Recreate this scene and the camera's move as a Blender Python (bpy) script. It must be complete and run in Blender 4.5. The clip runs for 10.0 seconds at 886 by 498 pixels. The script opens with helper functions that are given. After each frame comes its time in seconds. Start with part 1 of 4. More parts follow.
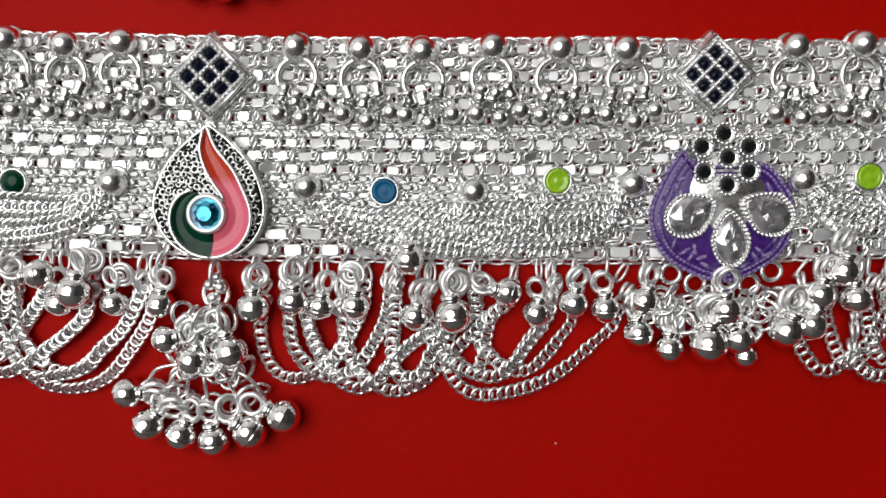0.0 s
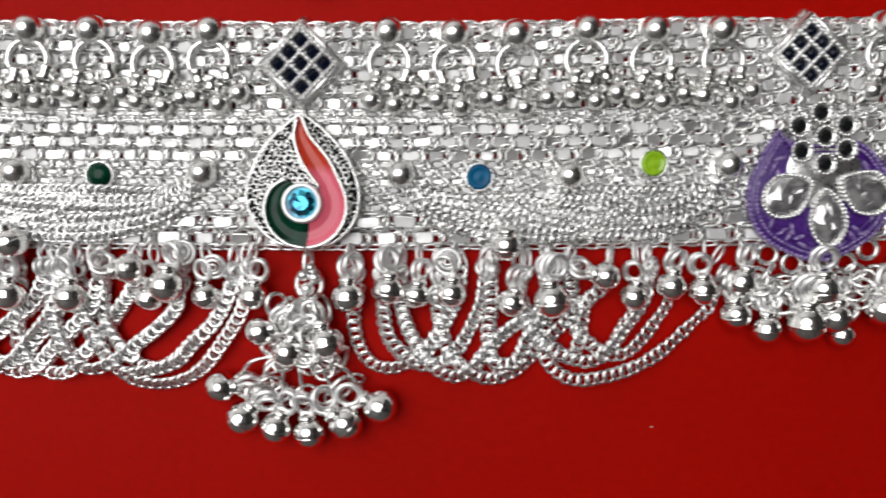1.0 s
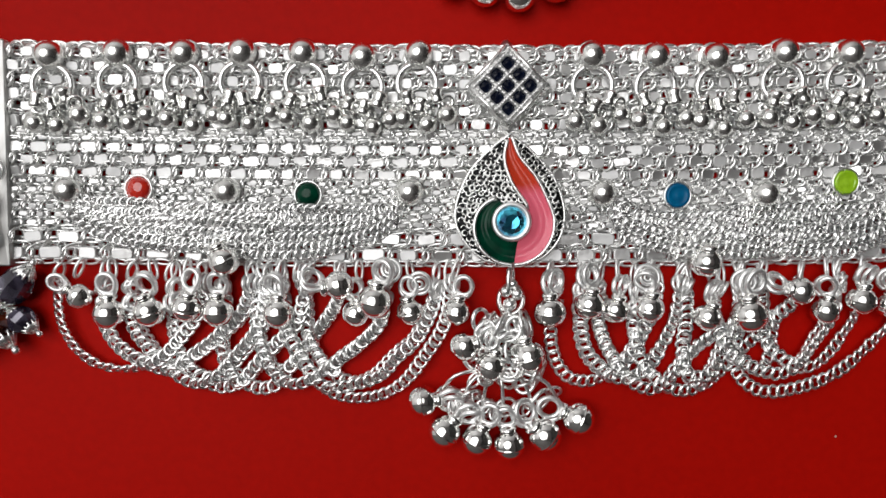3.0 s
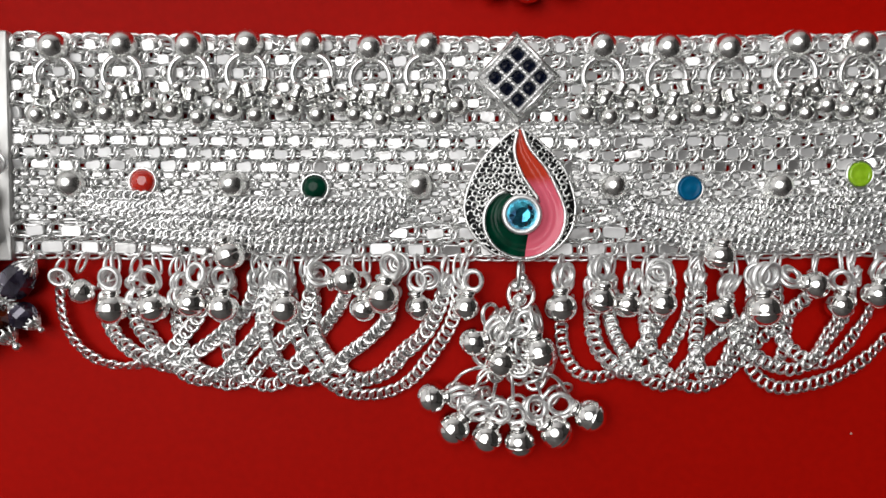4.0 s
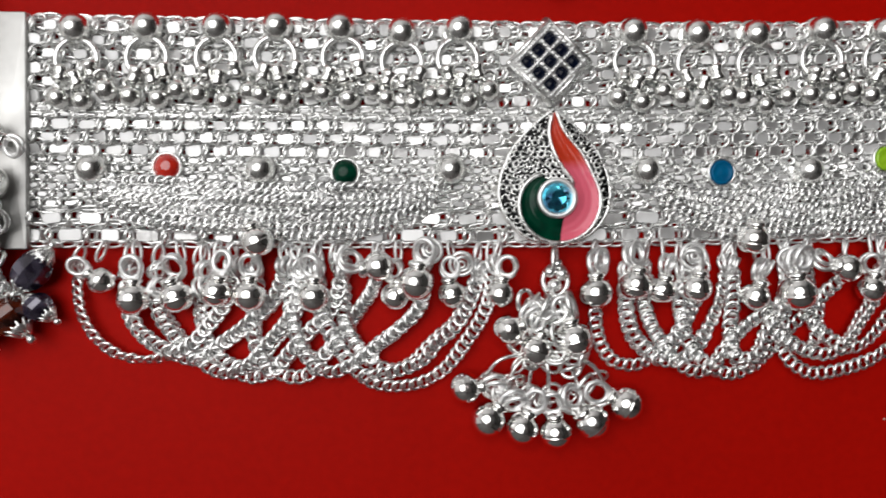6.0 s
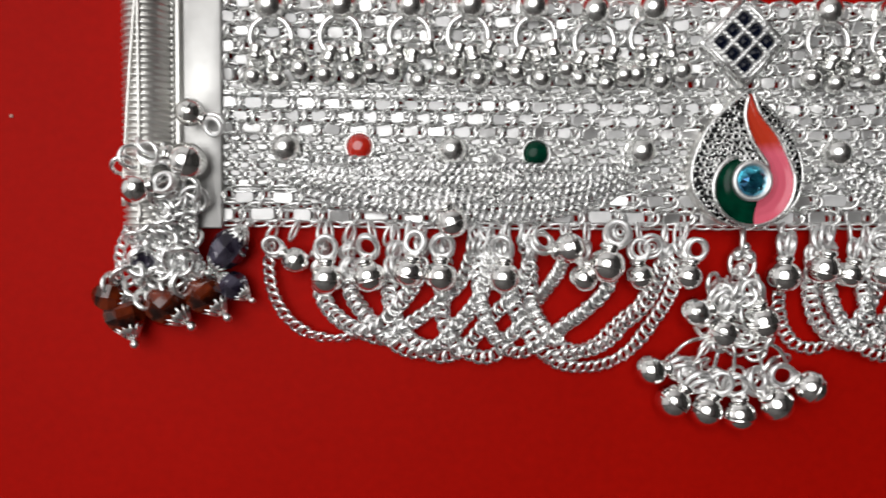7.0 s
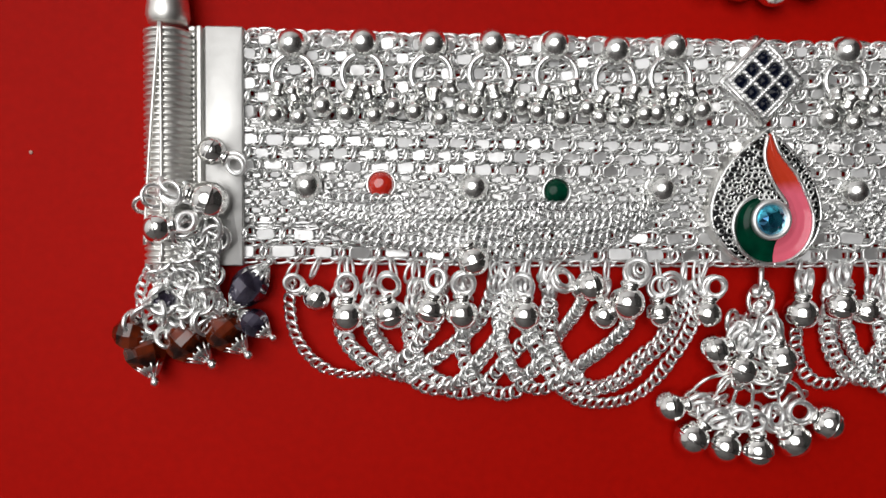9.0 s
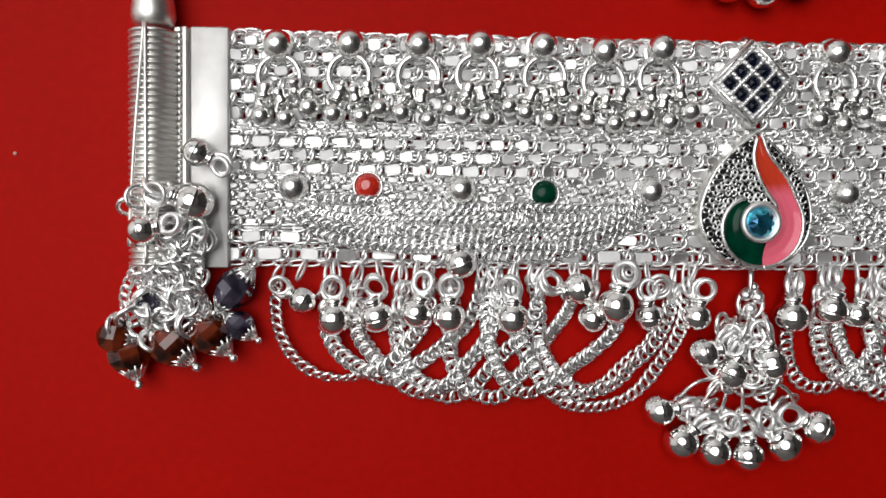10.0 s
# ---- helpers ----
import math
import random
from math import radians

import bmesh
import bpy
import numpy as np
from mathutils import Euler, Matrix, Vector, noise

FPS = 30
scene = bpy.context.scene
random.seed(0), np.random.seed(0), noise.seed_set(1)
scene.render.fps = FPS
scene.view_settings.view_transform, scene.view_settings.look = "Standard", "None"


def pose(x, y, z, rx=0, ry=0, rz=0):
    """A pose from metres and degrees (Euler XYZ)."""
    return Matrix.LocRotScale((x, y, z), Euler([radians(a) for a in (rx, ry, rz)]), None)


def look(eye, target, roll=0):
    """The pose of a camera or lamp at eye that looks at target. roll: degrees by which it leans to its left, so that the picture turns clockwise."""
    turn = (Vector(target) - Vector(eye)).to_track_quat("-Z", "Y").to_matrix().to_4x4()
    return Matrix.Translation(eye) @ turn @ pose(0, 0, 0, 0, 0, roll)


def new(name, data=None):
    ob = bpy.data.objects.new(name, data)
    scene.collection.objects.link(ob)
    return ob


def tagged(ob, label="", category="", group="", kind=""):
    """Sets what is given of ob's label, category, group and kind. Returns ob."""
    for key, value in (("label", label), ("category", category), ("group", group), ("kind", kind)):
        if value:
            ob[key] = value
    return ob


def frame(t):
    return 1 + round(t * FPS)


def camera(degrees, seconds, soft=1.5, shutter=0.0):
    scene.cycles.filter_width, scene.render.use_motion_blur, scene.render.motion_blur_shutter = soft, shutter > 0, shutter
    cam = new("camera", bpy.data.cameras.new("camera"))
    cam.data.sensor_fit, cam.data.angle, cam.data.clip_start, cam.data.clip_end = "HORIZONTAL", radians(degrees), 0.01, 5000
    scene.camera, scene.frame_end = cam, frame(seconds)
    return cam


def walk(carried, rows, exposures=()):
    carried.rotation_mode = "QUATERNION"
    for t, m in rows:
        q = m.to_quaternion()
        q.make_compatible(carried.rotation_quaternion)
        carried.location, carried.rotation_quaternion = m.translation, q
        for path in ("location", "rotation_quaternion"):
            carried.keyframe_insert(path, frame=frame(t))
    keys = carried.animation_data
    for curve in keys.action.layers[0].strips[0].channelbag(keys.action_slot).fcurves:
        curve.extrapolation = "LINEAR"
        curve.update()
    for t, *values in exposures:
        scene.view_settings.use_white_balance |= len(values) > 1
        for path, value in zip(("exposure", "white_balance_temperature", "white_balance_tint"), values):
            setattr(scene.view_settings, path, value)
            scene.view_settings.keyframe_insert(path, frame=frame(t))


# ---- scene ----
cam = camera(66.0, 10.0, 1.5, 0.6)
PATH = [  # seconds, eye in millimetres, turns in degrees
    (0, 39.16, 2.55, 112.62, -3.248, 1.308, 2.897),
    (0.5, 36.37, 3.60, 114.29, -3.651, 1.197, 2.570),
    (1, 21.98, 0.64, 111.98, -3.822, 0.284, 1.776),
    (1.5, 7.74, 1.66, 111.80, -3.825, -0.597, 1.676),
    (2, -7.99, 1.75, 114.43, -3.922, -0.523, 2.186),
    (2.2, -10.28, 2.47, 114.59, -4.170, -0.309, 1.985),
    (3.5, -12.84, 0.68, 115.01, -2.934, -0.603, 1.608),
    (4, -13.95, -0.56, 113.26, -2.792, -0.620, 1.555),
    (4.5, -14.46, -0.14, 111.58, -3.087, -0.833, 1.462),
    (5, -15.62, -0.46, 111.03, -3.135, -0.868, 1.559),
    (5.2, -15.88, -1.18, 111.23, -2.801, -0.878, 1.517),
    (6.3, -31.59, -8.67, 110.78, -0.086, -3.352, 1.111),
    (6.5, -38.87, -7.70, 109.44, -1.763, -2.418, 1.649),
    (7, -51.98, -7.45, 109.75, -2.463, -2.224, 1.631),
    (7.5, -57.39, -4.93, 107.74, -2.310, -2.685, 1.463),
    (8, -58.28, -1.55, 109.59, -2.532, -2.879, 1.704),
    (8.5, -56.61, -1.29, 110.16, -2.410, -2.697, 1.685),
    (9, -56.52, -1.96, 109.51, -2.336, -2.808, 1.780),
    (9.5, -55.31, -2.00, 109.41, -2.217, -2.732, 1.808),
    (10, -54.60, -2.23, 108.81, -1.982, -2.863, 1.850),
]
MM = 0.001
walk(cam, [(t, pose(x * MM, y * MM, z * MM, a, b, c)) for t, x, y, z, a, b, c in PATH],
     exposures=[(0.0, 0.0), (1.0, 0.02), (2.0, -0.07), (3.5, -0.05), (6.5, -0.07), (7.0, -0.06), (8.0, 0.02), (10.0, 0.0)])

# ---------------------------------------------------------------- light
world = bpy.data.worlds.new("room_air")
world.use_nodes = True
world.node_tree.nodes["Background"].inputs[0].default_value = (0.9, 0.95, 1.0, 1)
world.node_tree.nodes["Background"].inputs[1].default_value = 0.05
scene.world = world


def area(name, eye, aim, sx, sy, power, colour):
    lamp = bpy.data.lights.new(name, "AREA")
    lamp.shape, lamp.size, lamp.size_y, lamp.energy, lamp.color = "ELLIPSE", sx, sy, power, colour
    ob = new(name, lamp)
    ob.matrix_world = look(eye, aim)
    return ob


area("ceiling_panel_lamp", (-0.62, 0.36, 1.40), (-0.62, 0.36, 0), 1.55, 1.5, 21.6, (0.99, 0.985, 0.975))


# ---------------------------------------------------------------- materials
def nodes_of(name):
    mat = bpy.data.materials.new(name)
    mat.use_nodes = True
    nt = mat.node_tree
    return mat, nt, nt.nodes["Principled BSDF"]


def noise_node(nt, scale, detail=3.0, coords="Object"):
    tc = nt.nodes.new("ShaderNodeTexCoord")
    n = nt.nodes.new("ShaderNodeTexNoise")
    n.inputs["Scale"].default_value, n.inputs["Detail"].default_value = scale, detail
    nt.links.new(tc.outputs[coords], n.inputs["Vector"])
    return n


def ramp(nt, src, lo, hi, a=0.3, b=0.7):
    r = nt.nodes.new("ShaderNodeMapRange")
    r.inputs["From Min"].default_value, r.inputs["From Max"].default_value = a, b
    r.inputs["To Min"].default_value, r.inputs["To Max"].default_value = lo, hi
    nt.links.new(src, r.inputs["Value"])
    return r.outputs["Result"]


def mixed(nt, fac, c1, c2):
    m = nt.nodes.new("ShaderNodeMix")
    m.data_type = "RGBA"
    m.inputs["A"].default_value, m.inputs["B"].default_value = (*c1, 1), (*c2, 1)
    nt.links.new(fac, m.inputs["Factor"])
    return m.outputs["Result"]


def bump(nt, bsdf, src, strength, distance):
    b = nt.nodes.new("ShaderNodeBump")
    b.inputs["Strength"].default_value, b.inputs["Distance"].default_value = strength, distance
    nt.links.new(src, b.inputs["Height"])
    nt.links.new(b.outputs["Normal"], bsdf.inputs["Normal"])


def metal(name, c1, c2, rough, spread, dents=0.15, scale=900, islands=False):
    """A metal with tarnish clouds, uneven polish and fine dents."""
    mat, nt, bsdf = nodes_of(name)
    bsdf.inputs["Metallic"].default_value = 1.0
    cloud = noise_node(nt, scale * 0.35)
    fine = noise_node(nt, scale, 4)
    fac = ramp(nt, cloud.outputs["Fac"], 0, 1)
    if islands:
        geo = nt.nodes.new("ShaderNodeNewGeometry")
        info = nt.nodes.new("ShaderNodeObjectInfo")
        add = nt.nodes.new("ShaderNodeMath")
        add.operation = "ADD"
        nt.links.new(geo.outputs["Random Per Island"], add.inputs[0])
        nt.links.new(info.outputs["Random"], add.inputs[1])
        fr = nt.nodes.new("ShaderNodeMath")
        fr.operation = "FRACT"
        nt.links.new(add.outputs[0], fr.inputs[0])
        fac = fr.outputs[0]
    nt.links.new(mixed(nt, fac, c1, c2), bsdf.inputs["Base Color"])
    nt.links.new(ramp(nt, fac if islands else fine.outputs["Fac"], rough, rough + spread, 0.1, 0.9), bsdf.inputs["Roughness"])
    if islands:
        fine = noise_node(nt, 420, 2)
    bump(nt, bsdf, fine.outputs["Fac"], dents * (2 if islands else 1), 0.0002)
    return mat


def glossy(name, c1, c2, rough=0.12, scale=500, coat=0.6):
    mat, nt, bsdf = nodes_of(name)
    n = noise_node(nt, scale)
    nt.links.new(mixed(nt, ramp(nt, n.outputs["Fac"], 0, 1), c1, c2), bsdf.inputs["Base Color"])
    bsdf.inputs["Roughness"].default_value = rough
    bsdf.inputs["Coat Weight"].default_value = coat
    bsdf.inputs["Specular IOR Level"].default_value = 0.5 if coat else 0.18
    bsdf.inputs["Coat Roughness"].default_value = 0.05
    bump(nt, bsdf, n.outputs["Fac"], 0.08, 0.0003)
    return mat


def gem(name, c1, c2, metallic, rough=0.06, coat=1.0):
    """A cut stone: noise mixes two colours, painting in the lighter and darker gleam of facets."""
    mat, nt, bsdf = nodes_of(name)
    n = noise_node(nt, 420, 1)
    nt.links.new(mixed(nt, ramp(nt, n.outputs["Fac"], 0, 1, 0.35, 0.65), c1, c2), bsdf.inputs["Base Color"])
    bsdf.inputs["Metallic"].default_value, bsdf.inputs["Roughness"].default_value = metallic, rough
    bsdf.inputs["Coat Weight"].default_value = coat
    bsdf.inputs["Specular IOR Level"].default_value = 0.5 if coat else 0.18
    return mat


def plaster(name, c1, c2):
    mat, nt, bsdf = nodes_of(name)
    n = noise_node(nt, 6, 5)
    nt.links.new(mixed(nt, n.outputs["Fac"], c1, c2), bsdf.inputs["Base Color"])
    bsdf.inputs["Roughness"].default_value = 0.8
    return mat


SILVER = metal("bright_silver_wire", (0.97, 0.97, 0.96), (0.9, 0.9, 0.89), 0.2, 0.18, 0.3)
FROST = metal("frosted_white_silver", (0.99, 0.99, 0.985), (0.93, 0.93, 0.925), 0.33, 0.2, 0.4)
LINK = metal("white_silver_link", (0.99, 0.99, 0.98), (0.93, 0.93, 0.93), 0.19, 0.16, 0.5)
PLATE = metal("cut_silver_plate", (0.86, 0.855, 0.845), (0.68, 0.68, 0.68), 0.36, 0.25, 0.3, 700, True)
BELL = metal("polished_bell_silver", (0.96, 0.955, 0.94), (0.86, 0.85, 0.83), 0.1, 0.08, 0.12, 500)
DOME = metal("satin_dome_silver", (0.94, 0.94, 0.92), (0.8, 0.8, 0.78), 0.17, 0.14, 0.3, 500)
CLASP = metal("brushed_clasp_silver", (0.9, 0.89, 0.86), (0.76, 0.75, 0.72), 0.3, 0.18, 0.3, 600)
ENDPLATE = metal("dull_end_plate_silver", (0.68, 0.675, 0.66), (0.5, 0.495, 0.485), 0.42, 0.2, 0.5, 260)
SATIN = metal("satin_white_silver", (0.95, 0.95, 0.95), (0.88, 0.88, 0.88), 0.4, 0.15, 0.1)
OXIDE = metal("oxidised_silver", (0.03, 0.03, 0.03), (0.012, 0.012, 0.013), 0.45, 0.2, 0.5, 900)
GREEN = glossy("dark_green_enamel", (0.0, 0.05, 0.024), (0.0, 0.014, 0.008), 0.16, 300, 0.0)
BLUE = glossy("blue_enamel", (0.0, 0.125, 0.27), (0.0, 0.08, 0.19), 0.3, 500, 0.0)
LIME = glossy("lime_enamel", (0.36, 0.62, 0.03), (0.25, 0.48, 0.01), 0.12, 900, 0.4)
RED = glossy("red_enamel", (0.6, 0.03, 0.012), (0.42, 0.012, 0.008), 0.05, 900, 0.8)
LILAC = glossy("worn_purple_enamel", (0.34, 0.26, 0.48), (0.07, 0.02, 0.2), 0.25, 1500, 0.3)
PURPLE = glossy("purple_enamel", (0.085, 0.022, 0.23), (0.04, 0.01, 0.125), 0.3, 900, 0.2)
AQUA = gem("aqua_cut_stone", (0.0, 0.08, 0.2), (0.04, 0.54, 0.74), 0.9, 0.04)
SAPPHIRE = gem("dark_blue_stone", (0.001, 0.002, 0.009), (0.004, 0.007, 0.022), 0.0, 0.14, 0.0)
JET = gem("black_stone", (0.006, 0.006, 0.007), (0.014, 0.017, 0.017), 0.0, 0.12, 0.0)
CRYSTAL = gem("clear_crystal", (0.6, 0.59, 0.6), (0.24, 0.23, 0.24), 0.7, 0.2, 0.5)
# the lighter orange is a glow painted into the dark brown bead
AMBER = gem("brown_amber_bead", (0.012, 0.002, 0.001), (0.17, 0.022, 0.004), 0.0, 0.05, 0.4)
VIOLET = gem("violet_glass_bead", (0.014, 0.01, 0.022), (0.09, 0.08, 0.12), 0.3, 0.06)


def pink_enamel():
    mat, nt, bsdf = nodes_of("red_to_pink_enamel")
    tc = nt.nodes.new("ShaderNodeTexCoord")
    sep = nt.nodes.new("ShaderNodeSeparateXYZ")
    nt.links.new(tc.outputs["Object"], sep.inputs[0])
    n = noise_node(nt, 700)
    add = nt.nodes.new("ShaderNodeMath")
    add.operation = "MULTIPLY_ADD"
    nt.links.new(n.outputs["Fac"], add.inputs[0])
    add.inputs[1].default_value = 0.0012
    nt.links.new(sep.outputs["Y"], add.inputs[2])
    fac = ramp(nt, add.outputs[0], 0, 1, 0.0052, 0.0072)
    nt.links.new(mixed(nt, fac, (0.76, 0.135, 0.2), (0.55, 0.045, 0.018)), bsdf.inputs["Base Color"])
    bsdf.inputs["Roughness"].default_value = 0.15
    bsdf.inputs["Coat Weight"].default_value = 0.08
    bsdf.inputs["Specular IOR Level"].default_value = 0.3
    bump(nt, bsdf, n.outputs["Fac"], 0.12, 0.0003)
    return mat


PINK = pink_enamel()


def red_sheet():
    mat, nt, bsdf = nodes_of("red_paper_board")
    big, fine = noise_node(nt, 14, 3), noise_node(nt, 2600, 4)
    fibre = nt.nodes.new("ShaderNodeMath")
    fibre.operation = "MULTIPLY_ADD"
    grain = noise_node(nt, 700, 5)
    nt.links.new(grain.outputs["Fac"], fibre.inputs[0])
    fibre.inputs[1].default_value = 0.8
    nt.links.new(big.outputs["Fac"], fibre.inputs[2])
    nt.links.new(mixed(nt, ramp(nt, fibre.outputs[0], 0, 1, 0.6, 1.2), (0.43, 0.0038, 0.001), (0.34, 0.0029, 0.0008)), bsdf.inputs["Base Color"])
    nt.links.new(ramp(nt, fine.outputs["Fac"], 0.45, 0.6), bsdf.inputs["Roughness"])
    bsdf.inputs["Specular IOR Level"].default_value = 0.05
    bump(nt, bsdf, fine.outputs["Fac"], 0.12, 0.0001)
    return mat


REDSHEET = red_sheet()
# pale tone of added walls that throw fill light on the silver
PALE = plaster("pale_fill_wall", (0.86, 0.86, 0.86), (0.8, 0.8, 0.8))
# dark tones of the added ceiling and walls, chosen for what the silver reflects
CEILING = plaster("dark_reflection_ceiling", (0.3, 0.3, 0.305), (0.25, 0.25, 0.25))
DARK = plaster("dark_reflection_wall", (0.05, 0.048, 0.045), (0.035, 0.034, 0.032))
GREY = plaster("grey_reflection_wall", (0.12, 0.118, 0.115), (0.09, 0.088, 0.086))
FLOORING = plaster("pale_fill_floor", (0.7, 0.69, 0.67), (0.6, 0.59, 0.57))


# ---------------------------------------------------------------- mesh tools (millimetres)
class Geo:
    """Vertices, quads and triangles, kept as arrays, in millimetres."""

    def __init__(self, v=None, q=None, t=None):
        self.v = np.zeros((0, 3)) if v is None else np.asarray(v, float).reshape(-1, 3)
        self.q = np.zeros((0, 4), int) if q is None or len(q) == 0 else np.asarray(q, int).reshape(-1, 4)
        self.t = np.zeros((0, 3), int) if t is None or len(t) == 0 else np.asarray(t, int).reshape(-1, 3)

    def moved(self, m):
        a = np.array(m)
        return Geo(self.v @ a[:3, :3].T + a[:3, 3], self.q, self.t)


def join(geos):
    n, vs, qs, ts = 0, [], [], []
    for g in geos:
        vs.append(g.v), qs.append(g.q + n), ts.append(g.t + n)
        n += len(g.v)
    return Geo(np.concatenate(vs), np.concatenate(qs), np.concatenate(ts))


def mesh_of(name, geo, mat, smooth=True):
    me = bpy.data.meshes.new(name)
    nq, ntri = len(geo.q), len(geo.t)
    loops = np.concatenate([geo.q.ravel(), geo.t.ravel()]).astype(np.int32)
    me.vertices.add(len(geo.v))
    me.vertices.foreach_set("co", (geo.v * MM).astype(np.float32).ravel())
    me.loops.add(len(loops))
    me.loops.foreach_set("vertex_index", loops)
    me.polygons.add(nq + ntri)
    me.polygons.foreach_set("loop_start", np.concatenate([np.arange(nq) * 4, nq * 4 + np.arange(ntri) * 3]).astype(np.int32))
    me.polygons.foreach_set("use_smooth", np.full(nq + ntri, smooth))
    me.update(calc_edges=True)
    me.materials.append(mat)
    return me


def mm(x, y, z, rx=0, ry=0, rz=0, s=1.0):
    """A matrix in millimetres for Geo, from a place, turns in degrees and a size."""
    return Matrix.LocRotScale((x, y, z), Euler([radians(a) for a in (rx, ry, rz)]), (s, s, s) if isinstance(s, (int, float)) else s)


def metres(m):
    m = m.copy()
    m.translation = m.translation * MM
    return m


def put(name, mesh, parent, m=None, label=""):
    ob = new(name, mesh)
    ob.parent = parent
    if m is not None:
        ob.matrix_local = metres(m)
    return tagged(ob, label)


def part(name, geo, mat, parent, label="", m=None, smooth=True):
    return put(name, mesh_of(name, geo, mat, smooth), parent, m, label)


def rings_geo(rings, closed_u, closed_v, cap=False):
    """Quads over a grid of points: rings of equal length."""
    a = np.asarray(rings, float)
    nu, nv = a.shape[:2]
    i, j = np.meshgrid(np.arange(nu if closed_u else nu - 1), np.arange(nv if closed_v else nv - 1), indexing="ij")
    i2, j2 = (i + 1) % nu, (j + 1) % nv
    q = np.stack([i * nv + j, i * nv + j2, i2 * nv + j2, i2 * nv + j], -1).reshape(-1, 4)
    v, t = a.reshape(-1, 3), []
    if cap:
        v = np.concatenate([v, [a[0].mean(0), a[-1].mean(0)]])
        n = nu * nv
        for k in range(nv):
            t.append((n, (k + 1) % nv, k))
            t.append((n + 1, (nu - 1) * nv + k, (nu - 1) * nv + (k + 1) % nv))
    return Geo(v, q, t)


def tube(pts, r, seg=6, closed=False):
    """A round wire of radius r along points."""
    p = np.asarray(pts, float)
    d = np.roll(p, -1, 0) - np.roll(p, 1, 0) if closed else np.gradient(p, axis=0)
    d /= np.linalg.norm(d, axis=1)[:, None] + 1e-9
    up = np.array([0, 0, 1.0])
    side = np.cross(d, up)
    bad = np.linalg.norm(side, axis=1) < 0.05
    side[bad] = np.cross(d[bad], [1.0, 0, 0])
    side /= np.linalg.norm(side, axis=1)[:, None]
    top = np.cross(side, d)
    rr = np.broadcast_to(np.asarray(r, float), (len(p),))
    ang = np.arange(seg) * 2 * math.pi / seg
    grid = p[:, None] + rr[:, None, None] * (np.cos(ang)[None, :, None] * side[:, None] + np.sin(ang)[None, :, None] * top[:, None])
    return rings_geo(grid, closed, True, not closed)


def beaded(line, r, step, z):
    """A closed beaded wire: grains of radius r about every step along an outline."""
    p = np.asarray(line, float)[:, :2]
    p = np.concatenate([p, p[:1]])
    n = max(6, round(np.linalg.norm(np.diff(p, axis=0), axis=1).sum() / step))
    q, _ = spaced(p, np.linalg.norm(np.diff(p, axis=0), axis=1).sum() / (n * 6) * 1.0001)
    k = np.arange(len(q))
    return tube(np.column_stack([q, np.full(len(q), z)]), r * (0.45 + 0.55 * np.abs(np.cos(math.pi * k / 6))), 7, True)


def oval(rx, ry, r, n=12, seg=6):
    a = np.arange(n) * 2 * math.pi / n
    return tube(np.stack([rx * np.cos(a), ry * np.sin(a), 0 * a], 1), r, seg, True)


def lathe(profile, n=20):
    """Turn (radius, height) pairs round the z axis."""
    a = np.arange(n) * 2 * math.pi / n
    return rings_geo([[(r * c, r * s, z) for c, s in zip(np.cos(a), np.sin(a))] for r, z in profile], False, True, True)


def ball(r, n=20, m=12, flat=1.0):
    return lathe([(r * math.sin(math.pi * k / m) + 1e-3, -r * flat * math.cos(math.pi * k / m)) for k in range(m + 1)], n)


def slab(outline, z0, z1, bevel):
    """A flat solid over a closed outline, with a bevelled top."""
    o = np.asarray(outline, float)[:, :2]
    e = np.roll(o, -1, 0) - o
    e /= np.linalg.norm(e, axis=1)[:, None] + 1e-9
    n = np.column_stack([e[:, 1] + np.roll(e, 1, 0)[:, 1], -e[:, 0] - np.roll(e, 1, 0)[:, 0]])
    n /= np.linalg.norm(n, axis=1)[:, None] + 1e-9
    turn = np.sign((np.roll(o, -1, 0)[:, 1] * o[:, 0] - np.roll(o, -1, 0)[:, 0] * o[:, 1]).sum())
    inner, half = o - turn * n * bevel, o - turn * n * 0.3 * bevel
    lay = lambda p, z: np.column_stack([p, np.full(len(p), z)])
    return rings_geo([lay(o, z0), lay(o, z1 - bevel), lay(half, z1 - 0.3 * bevel), lay(inner, z1)], False, True, True)


def rect(w, h, c):
    """Corners of a rectangle with cut corners."""
    x, y = w / 2, h / 2
    return [(x, y - c), (x - c, y), (c - x, y), (-x, y - c), (-x, c - y), (c - x, -y), (x - c, -y), (x, c - y)]


def strip(left, right, z, dome, k=6, ripple=0.0):
    """A sheet between two polylines of equal length, swelling by dome in its middle."""
    a, b = np.asarray(left, float), np.asarray(right, float)
    rows = []
    for j in range(k + 1):
        f = j / k
        p = a * (1 - f) + b * f
        rows.append(np.column_stack([p, np.full(len(p), z + dome * math.sin(math.pi * f) ** 0.7 + ripple * math.sin(3 * math.pi * f) ** 2)]))
    return rings_geo(rows, False, False)


def curve(points, n=24):
    """A smooth polyline through a few points (Catmull-Rom)."""
    p = [Vector((*q, 0)) if len(q) == 2 else Vector(q) for q in points]
    p = [2 * p[0] - p[1], *p, 2 * p[-1] - p[-2]]
    out = []
    for i in range(1, len(p) - 2):
        for k in range(n):
            t = k / n
            a, b, c, d = p[i - 1:i + 3]
            out.append(0.5 * (2 * b + (c - a) * t + (2 * a - 5 * b + 4 * c - d) * t * t + (3 * b - a - 3 * c + d) * t ** 3))
    out.append(p[-2])
    return np.array(out)


